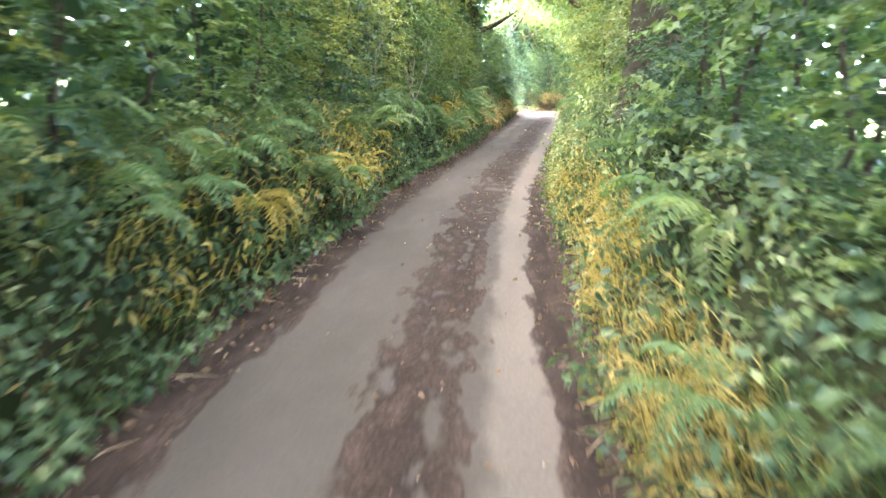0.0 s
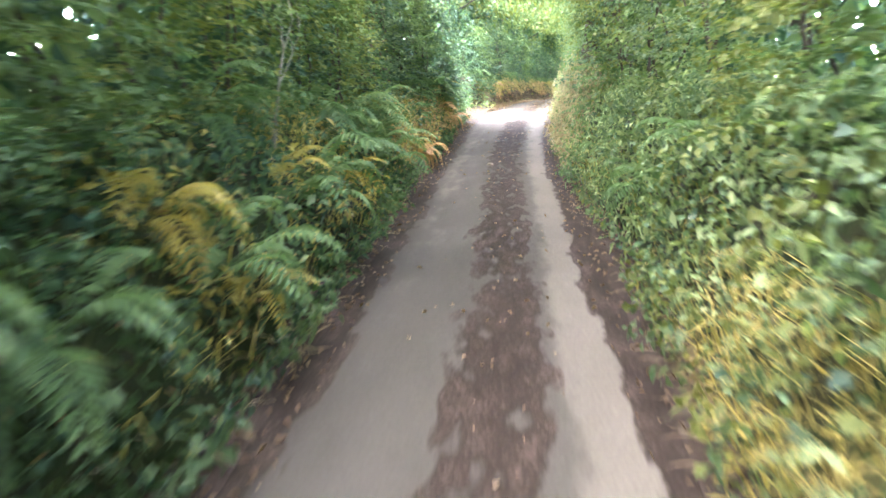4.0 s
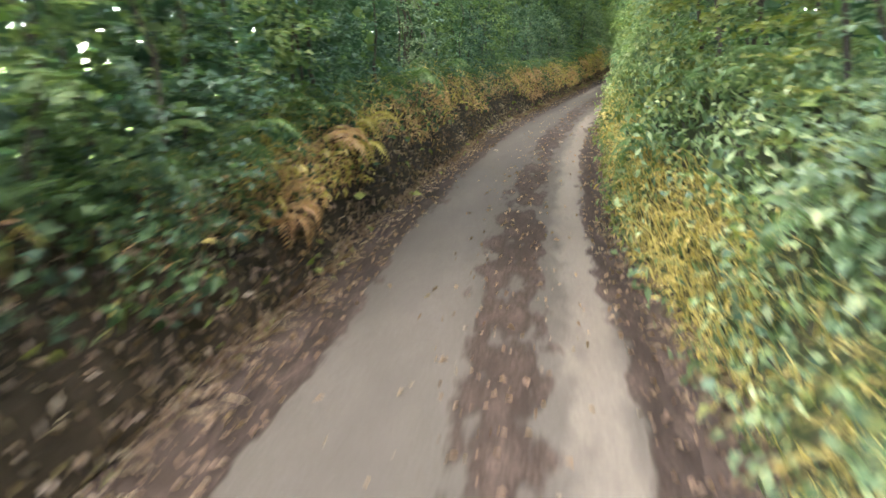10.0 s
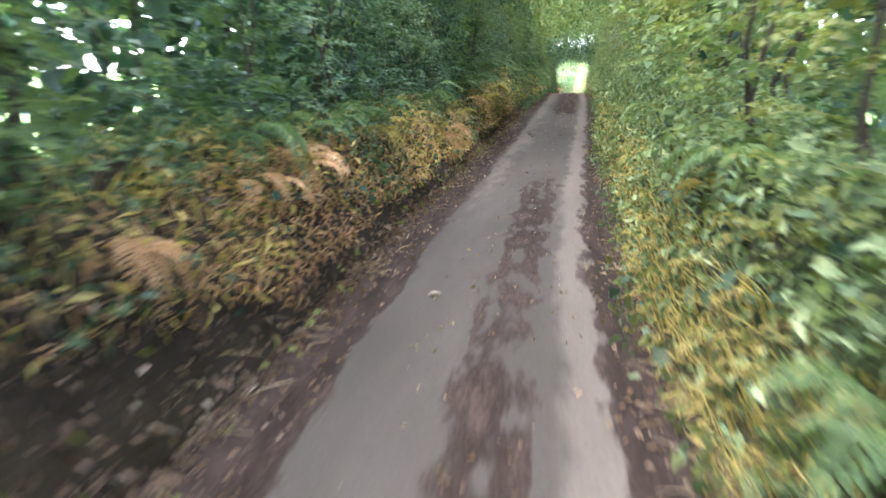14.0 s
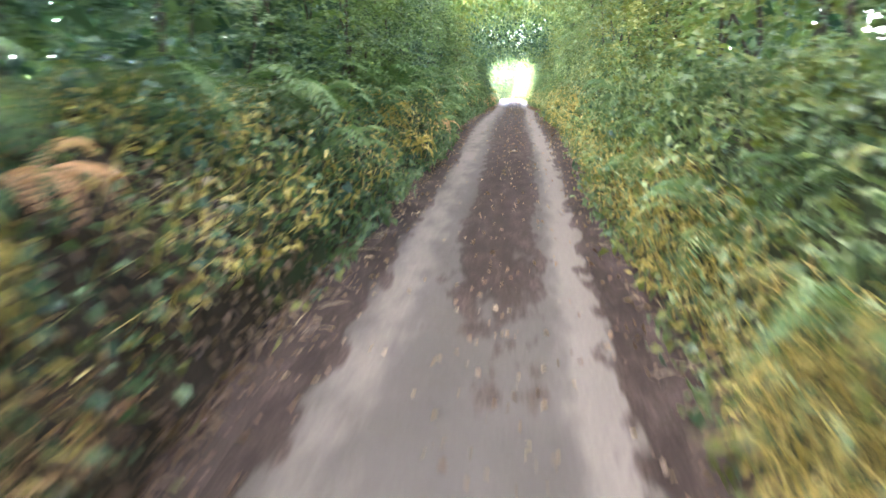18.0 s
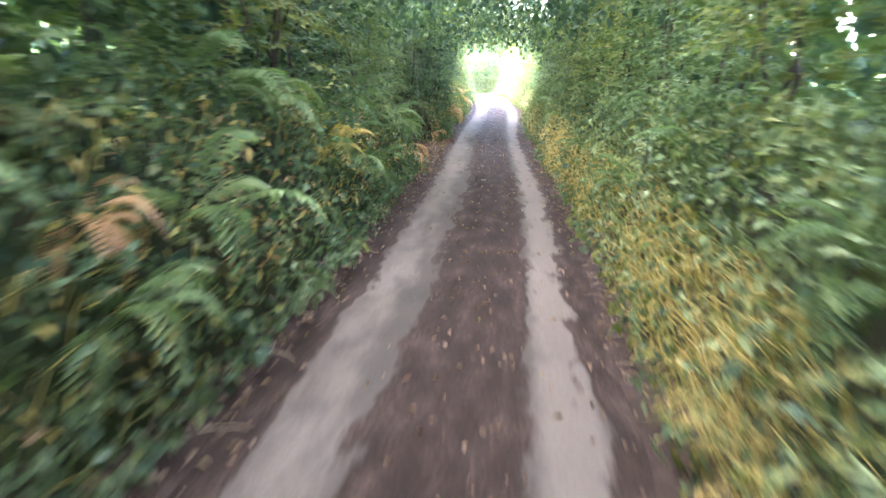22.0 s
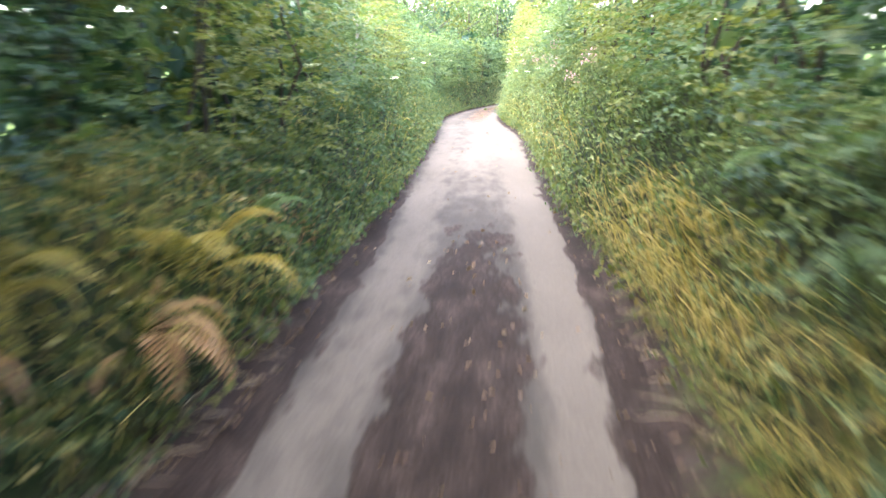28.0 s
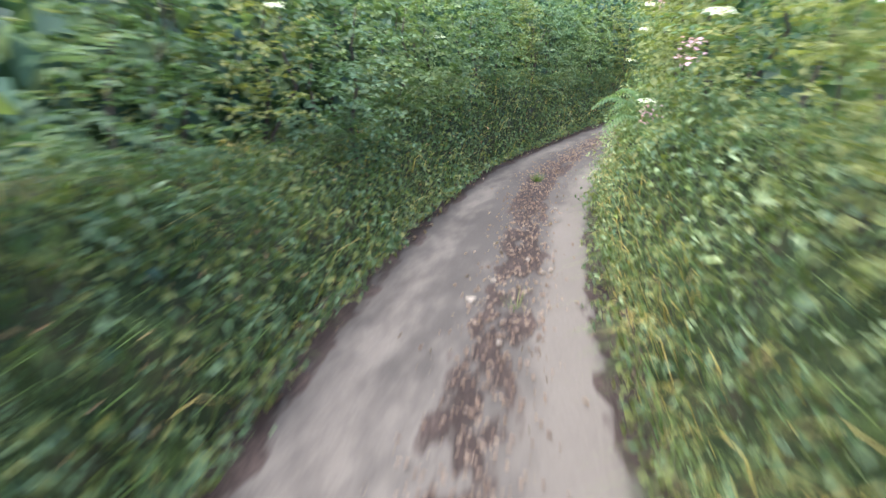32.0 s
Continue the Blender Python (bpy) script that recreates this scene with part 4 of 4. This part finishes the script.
def fern(kind, s, side, d, size, seed):
    r = random.Random(seed)
    ob = tagged(new("fern"), FERN_LABELS[kind], "fern", FERN_GROUPS[kind])
    base = on_bank(np.array([s]), side, np.array([d]), -0.02)[0]
    ob.matrix_basis = Matrix.Translation(base) @ Matrix.Rotation(heading(s) + (math.pi / 2 if side > 0 else -math.pi / 2), 4, "Z") @ Matrix.Diagonal((size, size, size, 1))
    count = 7 if kind != "rust" else 8
    for k in range(count):
        turn = -115 + 230 * (k + r.uniform(-0.3, 0.3)) / (count - 1)
        part_of("frond", FRONDS[kind][r.randrange(3)], ob, "", pose(0, 0, 0, r.uniform(-22, 12) - (18 if kind == "rust" else 0), r.uniform(-10, 10), turn))
    return ob


def scatter_ferns():
    r = random.Random(5)
    k = 0
    s = -3.0
    while s < 166:
        for side in (-1, 1):
            st = s + r.uniform(-0.5, 0.5)
            if side < 0 and 37.2 < st < 45.2:
                continue
            y = float(yellow_left(np.array(st))) if side < 0 else float(yellow_right(np.array(st)))
            if r.random() < y * (0.9 if side < 0 else 0.16 if st < 127 else 0.06):
                rust = side < 0 and r.random() < (0.75 if 25 < st < 36 or 50 < st < 66 or 104 < st < 127 else 0.3)
                rust = rust or (side > 0 and r.random() < 0.05)
                fern("rust" if rust else "yellow", st, side, r.uniform(0.15, 0.5) if side > 0 else r.uniform(0.3, 0.6) if 44 < st < 82 else r.uniform(0.1, 0.42), r.uniform(0.3, 0.46) if side > 0 else r.uniform(0.5, 0.8), 900 + k)
                k += 1
            ferny = (1.5 if st < 36 or 82 < st < 128 else 0.8) if side < 0 else (1.0 if 80 < st < 128 else 0.5)
            ferny *= 1 if st < 127 else 0.35
            for turn in range(2):
                if r.random() < ferny - turn:
                    fern("green", st + r.uniform(-0.4, 0.4), side, r.uniform(0.6 if side < 0 and 44 < st < 82 else 0.15, 1.05), r.uniform(0.6, 1.1) * (0.8 if side > 0 or st > 127 else 1.0), 1400 + k)
                    k += 1
        s += 0.95


scatter_ferns()
for k, (s, d, size) in enumerate([(111.2, 0.15, 0.85), (112.0, 0.05, 0.7), (116.9, 0.1, 0.45), (123.6, 0.1, 0.7), (28.2, 0.1, 0.8), (91.6, 0.15, 0.6)]):
    fern("rust", s, -1, d, size, 2200 + k)


# ------------------------------------------------------------ the field gateway, the recess with its gate, small things
def box(bm, lo, hi, m=Matrix(), bevel=0.008):
    k = len(bm.verts)
    lo, hi = Vector(lo), Vector(hi)
    made = bmesh.ops.create_cube(bm, size=1.0, matrix=m @ Matrix.Translation((lo + hi) / 2) @ Matrix.Diagonal((*(hi - lo), 1)))
    edges = {e for v in made["verts"] for e in v.link_edges}
    bmesh.ops.bevel(bm, geom=list(edges), offset=bevel, segments=1, affect="EDGES")


def build_apron():
    ss = np.arange(36.0, 46.6, 0.3)

    def rows(s):
        k = np.linspace(0, 1, 18)
        far = 0.5 + 5.2 * float(bump_at(s, 38.1, 43.1, 1.0))
        u = -(half_width(s) - 0.05) - far * k
        h = -0.075 + 0.13 * np.clip(k * 4, 0, 1) + 0.025 * wob(s * 3 + u * 2, 0.9, 4) * np.clip(k * 4, 0, 1) + 0.16 * k - 0.22 * (1 - float(bump_at(s, 37.6, 44.4, 1.4)))
        return u[::-1], h[::-1]

    tagged(new("gateway_apron", strip_mesh("gateway_apron", ss, rows, M_APRON)), "trodden earth and gravel apron of the field gateway", "track", kind="structure")
    r = np.random.default_rng(31)
    n = 64000
    s = r.uniform(36.8, 44.2, n)
    far = 1.2 + 5.2 * bump_at(s, 37.8, 43.6, 1.2)
    k = r.random(n) ** 0.6
    u = -half_width(s) - 0.25 - far * k
    ok = k > 0.1 + 0.12 * np.sin(s * 2.2) * np.sin(u * 1.7)
    s, u = s[ok], u[ok]
    n = len(s)
    p = at(s, u, 0.05 + 0.12 * np.clip((-u - 1.2) / 5, 0, 1))
    d = unit(rand_dirs(r, n) * [1, 1, 0])
    L = r.uniform(0.05, 0.2, (n, 1)) * (0.6 + 1.6 * np.clip((-u - 3.4) / 1.5, 0, 1))[:, None]
    w = np.cross(d, np.array([0, 0, 1.0])) * 0.008
    v = np.stack([p - w, p + w, p + d * L * 0.4 + [0, 0, 1] * L], 1).reshape(-1, 3)
    t = np.arange(n * 3).reshape(-1, 3)
    tagged(new("apron_grass", quick_mesh("apron_grass", v, t, M_GRASS)), "patchy short grass on the gateway apron", "grass", kind="stuff")
    # nettles round the foot of the corner tree
    n = 11000
    s, u = r.uniform(43.0, 46.2, n), -r.uniform(1.9, 7.5, n)
    s = s + 0.15 * np.maximum(-u - 2, 0)
    p = at(s, u, 0.1 + 0.65 * r.random(n) * np.clip((s - 42.8) / 1.2, 0, 1)) + [0, 0, 0.25] * np.clip((s - 43.2) / 1.0, 0, 2.5)[:, None]
    v, t = leaves(p, rand_dirs(r, n) + [0, 0, 0.9], rand_dirs(r, n) - [0, 0, 0.4], r.uniform(0.05, 0.13, n), 0.6, r)
    tagged(new("gateway_nettles", quick_mesh("gateway_nettles", v, t, M_NETTLE)), "thick nettles round the foot of the gateway tree", "undergrowth", kind="stuff")
    # tall grass of the field behind
    n = 9000
    s, u = r.uniform(36.0, 52.0, n), -r.uniform(6.0, 15, n)
    p = at(s, u, 0.05)
    d = unit(rand_dirs(r, n) * [1, 1, 0])
    L = r.uniform(0.35, 0.9, (n, 1))
    w = np.cross(d, np.array([0, 0, 1.0])) * 0.012
    v = np.stack([p - w, p + w, p + d * L * 0.35 + [0, 0, 1] * L], 1).reshape(-1, 3)
    tagged(new("meadow_grass", quick_mesh("meadow_grass", v, np.arange(n * 3).reshape(-1, 3), M_GRASS)), "tall sunlit grass at the edge of the meadow", "grass", kind="stuff")


def stone(s, u, size, seed, label="pale angular stone lying on the tarmac"):
    r = random.Random(seed)
    bm = bmesh.new()
    bmesh.ops.create_icosphere(bm, subdivisions=2, radius=size)
    for v in bm.verts:
        v.co = Vector((v.co.x * 1.2, v.co.y * 0.85, v.co.z * 0.55)) * (1 + 0.3 * noise.noise(v.co * (1.6 / size) + Vector((seed, 0, 0))))
    me = bpy.data.meshes.new("stone")
    bm.to_mesh(me)
    bm.free()
    me.materials.append(M_STONE)
    ob = tagged(new("stone", me), label, "stone", "stones on the lane")
    ob.matrix_basis = Matrix.Translation(at(s, u, -0.03 * u * u + size * 0.2)) @ pose(0, 0, 0, 0, 0, r.uniform(0, 360))


def build_fence():
    ob = tagged(new("wire_fence"), "old timber post and wire fence at the meadow's edge", "fence")
    tops = []
    for k in range(5):
        s, u = 39.0 + 2.6 * k, -7.4 - 0.25 * k
        bm = bmesh.new()
        tube(bm, [(0, 0, -0.3), (0.01, 0, 0.5), (0.02, 0.01, 1.25)], [0.06, 0.057, 0.052], 9)
        post = part("post", bm, M_TIMBER, ob)
        post.matrix_basis = Matrix.Translation(at(s, u, 0.1))
        tops.append(Vector(at(s, u, 0.1)))
    for h in (0.45, 0.8, 1.12):
        bm = bmesh.new()
        tube(bm, [p + Vector((0.05, 0, h)) for p in tops], [0.003] * 5, 5)
        part("wire", bm, M_TIMBER, ob)


def build_gate():
    """A field gate of five weathered rails set back in the recess."""
    ob = tagged(new("field_gate"), "weathered timber field gate, closed, half hidden by growth", "gate")
    ob.matrix_basis = Matrix.Translation(at(114.6, -3.55, 0.55)) @ Matrix.Rotation(heading(114.6) + math.pi / 2, 4, "Z")
    for i, h in enumerate((0.12, 0.34, 0.58, 0.84, 1.12)):
        bm = bmesh.new()
        box(bm, (-1.5, -0.02, h), (1.5, 0.02, h + 0.09))
        part("rail", bm, M_TIMBER, ob)
    for x in (-1.5, 0.0, 1.42):
        bm = bmesh.new()
        box(bm, (x, -0.045, 0.05), (x + 0.08, -0.022, 1.25))
        part("upright", bm, M_TIMBER, ob)
    bm = bmesh.new()
    box(bm, (-1.7, -0.022, -0.045), (1.7, 0.0, 0.045), Matrix.Translation((0, 0.045, 0.66)) @ pose(0, 0, 0, 0, -19, 0))
    part("brace", bm, M_TIMBER, ob)
    for x in (-1.72, 1.72):
        bm = bmesh.new()
        tube(bm, [(x, 0, -0.6), (x, 0.01, 0.6), (x + 0.01, 0, 1.45)], [0.1, 0.095, 0.09], 10)
        part("gatepost", bm, M_TIMBER, ob)


def dead_branch(s, u, h, size, seed):
    r = random.Random(seed)
    ob = tagged(new("dead_branch"), "bare pale grey dead branch hanging in the hedge", "branch", "dead branches")
    ob.matrix_basis = Matrix.Translation(at(s, u, h)) @ Matrix.Rotation(r.uniform(0, 6.28), 4, "Z")

    def grow(p, d, length, rad, depth):
        bm = bmesh.new()
        pts, q, dd = [p], p, d
        for k in range(4):
            dd = (dd + Vector((r.uniform(-1, 1), r.uniform(-1, 1), r.uniform(-0.6, 0.9))) * 0.3).normalized()
            q = q + dd * length / 4
            pts.append(q)
        tube(bm, pts, [rad * (1 - 0.18 * k) for k in range(5)], 5)
        part("limb" if depth == 0 else "twig", bm, M_DEADWOOD, ob)
        if depth < 2:
            for k in (2, 3, 4):
                grow(pts[k], (dd + Vector((r.uniform(-1, 1), r.uniform(-1, 1), r.uniform(-0.2, 1)))).normalized(), length * 0.55, rad * 0.5, depth + 1)

    grow(Vector((0, 0, 0)), Vector((0.2, 0.1, 1)).normalized(), size, 0.022, 0)


def tuft(s, u, high, count, seed, label):
    r = np.random.default_rng(seed)
    ob = tagged(new("grass_tuft"), label, "grass tuft")
    ob.matrix_basis = Matrix.Translation(at(s, u, -0.03 * u * u))
    d = unit(rand_dirs(r, count) * [1, 1, 0])
    p = d * r.uniform(0, 0.09, (count, 1))
    L = r.uniform(0.6, 1.1, (count, 1)) * high
    w = np.cross(d, np.array([0, 0, 1.0])) * 0.005
    tip = p + d * L * 0.6 + [0, 0, 1] * L
    v = np.stack([p - w, p + w, tip], 1).reshape(-1, 3)
    part_of("blades", quick_mesh("blades", v, np.arange(count * 3).reshape(-1, 3), M_GRASS), ob)


def flower(kind, s, side, d, high, seed):
    r = np.random.default_rng(seed)
    ob = tagged(new("wild_flower"), "pink campion flowers among the hedge herbs" if kind == "pink" else "white umbel flower head on a tall stalk", "flower", kind + " flowers")
    ob.matrix_basis = Matrix.Translation(on_bank(np.array([s]), side, np.array([d]), 0.0)[0])
    bm = bmesh.new()
    tube(bm, [(0, 0, -0.05), (0.04, 0.02, high * 0.5), (0.02 * -side, 0.05, high)], [0.006, 0.005, 0.003], 5)
    part("stalk", bm, M_GRASS, ob)
    n = 36 if kind == "pink" else 60
    a = r.uniform(0, 6.28, n)
    q = np.sqrt(r.random(n)) * (0.1 if kind == "pink" else 0.085)
    p = np.stack([np.cos(a) * q, np.sin(a) * q + 0.05, high + r.uniform(-0.06, 0.05, n) * (1.6 if kind == "pink" else 0.3)], 1)
    v, t = leaves(p, rand_dirs(r, n) * 0.6 + [0, 0, 1], rand_dirs(r, n), 0.028 if kind == "pink" else 0.02, 0.8, r)
    tagged(part_of("petals", quick_mesh("petals", v, t, M_PINK if kind == "pink" else M_UMBEL), ob), kind="stuff")


build_apron()
build_fence()
build_gate()
for k, (s, u, size) in enumerate([(154.9, -0.05, 0.05), (155.5, 0.08, 0.032), (155.9, 0.51, 0.028), (154.0, 0.25, 0.03), (156.3, 0.34, 0.03), (156.0, 0.59, 0.028), (159.0, 0.5, 0.028), (28.35, -0.12, 0.06), (44.3, -0.2, 0.03), (46.6, 0.68, 0.035), (58.4, 0.43, 0.04), (57.6, -0.72, 0.035), (65.3, -0.47, 0.045), (112.1, -0.09, 0.035), (88.5, 1.12, 0.05), (91.0, 0.15, 0.035), (97.5, 0.1, 0.03), (110.2, -0.05, 0.035)]):
    stone(s, u, size, k)
def build_gravel():
    """Loose reddish pebbles along the middle of the lane past the open stretch."""
    r = np.random.default_rng(44)
    n = 3200
    s = 150 + 21 * r.random(n) ** 0.75
    u = np.interp(s, [149, 156, 161, 166], [0.1, 0.3, 0.0, -0.1]) + 0.2 * r.normal(size=n)
    p = at(s, u, -0.03 * u ** 2 + 0.006)
    size = r.uniform(0.006, 0.02, (n, 1))
    a = r.uniform(0, 6.28, n)
    x = np.stack([np.cos(a), np.sin(a), 0 * a], 1) * size * 1.3
    y = np.stack([-np.sin(a), np.cos(a), 0 * a], 1) * size
    z = np.array([0, 0, 1.0]) * size * 0.8
    v = np.stack([p + x, p + y, p - x, p - y, p + z + x * 0.3, p + z * 0.9 - x * 0.3], 1).reshape(-1, 3)
    k = np.arange(n)[:, None] * 6
    t = np.concatenate([k + [0, 1, 4], k + [1, 5, 4], k + [1, 2, 5], k + [2, 3, 5], k + [3, 4, 5], k + [3, 0, 4]], 1).reshape(-1, 3)
    tagged(new("loose_gravel", quick_mesh("loose_gravel", v, t, M_GRAVEL)), "loose reddish pebbles along the middle of the lane", "gravel", kind="stuff")


build_gravel()
tuft(161.1, -0.03, 0.16, 90, 3, "small green grass tuft growing through the middle of the lane")
tuft(154.8, 0.32, 0.14, 14, 4, "thin weed sprouting from the gravel")
for k, (s, u, h, size) in enumerate([(14.5, -1.62, 0.8, 1.1), (15.4, -1.72, 0.9, 1.4), (20.5, -1.8, 1.2, 1.2), (63.2, -4.2, 0.9, 2.6), (64.0, -4.6, 1.0, 2.9), (117.0, -1.85, 1.1, 1.3), (118.2, -1.8, 1.1, 1.4), (119.2, -1.85, 1.2, 1.3), (138.0, -1.9, 1.6, 1.1), (13.4, -2.25, 0.95, 1.3), (14.1, -2.3, 0.8, 1.1), (118.3, -2.0, 1.5, 1.4), (119.4, -1.95, 1.7, 1.3), (120.2, -2.1, 1.4, 1.2), (59.5, -2.6, 2.0, 1.6)]):
    dead_branch(s, u, h, size, 70 + k)
for k in range(14):
    flower("pink", 135 + k * 1.75 + float(rng.uniform(-0.5, 0.5)), 1, float(rng.uniform(0.1, 0.35)), float(rng.uniform(0.9, 1.7)), 300 + k)
for k in range(22):
    side_f = 1 if k % 4 else -1
    flower("white", 134 + k * 1.3, side_f, float(rng.uniform(0.1, 0.4)), float(rng.uniform(0.9, 1.8)), 340 + k)


# ------------------------------------------------------------ leaves that close over the lane towards the mouth of the tunnel
def overhang(a, b, count, mat, low, seed, label):
    r = np.random.default_rng(seed)
    s = r.uniform(a, b, count)
    th = r.uniform(0.0, np.pi, count)
    k = r.uniform(0.9, 1.5, count) + 0.12 * np.sin(s * 2.7 + th * 3)
    u = np.cos(th) * 2.2 * k
    h = 1.5 + np.sin(th) ** 0.6 * (low - 1.5) * k + 0.9 * r.random(count) ** 2
    keep = 0.5 + 0.5 * np.sin(s * 1.9 + th * 4 + seed) * np.sin(s * 0.7 + th * 2)
    ok = (r.random(count) < 0.35 + 0.65 * keep) & (h > 2.35) & (h > 2.5 - 0.4 * (np.abs(u) > 1.2))
    s, u, h = s[ok], u[ok], h[ok]
    n = len(s)
    p = at(s, u, h) + r.normal(size=(n, 3)) * 0.12
    v, t = leaves(p, rand_dirs(r, n) + [0, 0, 0.6], rand_dirs(r, n) - [0, 0, 0.6], r.uniform(0.08, 0.16, n), 0.7, r)
    tagged(new("overhanging_boughs", quick_mesh("overhanging_boughs", v, t, mat)), label, "foliage", kind="stuff")


# The inner boughs take the dark ivy tint, which holds the arch's shade.
overhang(106, 124.5, 15000, M_IVY, 2.7, 81, "leafy boughs tinted dark for shade, meeting low over the mouth of the tunnel")
overhang(117, 126, 13000, M_HAZEL, 4.0, 86, "leafy boughs closing the roof above the mouth of the tunnel")
overhang(112, 131.5, 14000, M_HAZEL, 2.8, 84, "green leafy boughs at the mouth of the tunnel")


def high_canopy(count, seed, mat, label):
    """A roof of leaves, mostly out of view, added to keep light off the lane."""
    r = np.random.default_rng(seed)
    s = r.uniform(-12, 136, count)
    u = r.uniform(-6.2, 6.2, count)
    h = 5.2 + r.random(count) * 2.4 - 0.05 * u ** 2
    hole = np.sin(s * 0.8 + seed) * np.sin(u * 0.9 + s * 0.23) + 0.5 * np.sin(s * 2.3) * np.sin(u * 2.1)
    ok = (hole < 0.95) & (bump_at(s, 38, 44.5, 1) * (u < -2.8) < 0.5) & (r.random(count) > bump_at(s, 132, 150, 12) * (0.6 + 0.3 * (u > 0.5)))
    s, u, h = s[ok], u[ok], h[ok]
    n = len(s)
    p = at(s, u, h)
    v, t = leaves(p, rand_dirs(r, n) + [0, 0, 1.2], rand_dirs(r, n), r.uniform(0.2, 0.38, n) * (1 - 0.5 * bump_at(s, 35, 49, 2) * (u < -1)), 0.75, r)
    tagged(new("high_canopy", quick_mesh("high_canopy", v, t, mat)), label, "foliage", kind="stuff")


high_canopy(215000, 91, M_HAZEL, "roof of broad leaves, mostly out of view, added to shade the lane")
high_canopy(90000, 92, M_LIME, "bright lime leaves, mostly out of view, added to shade the lane")
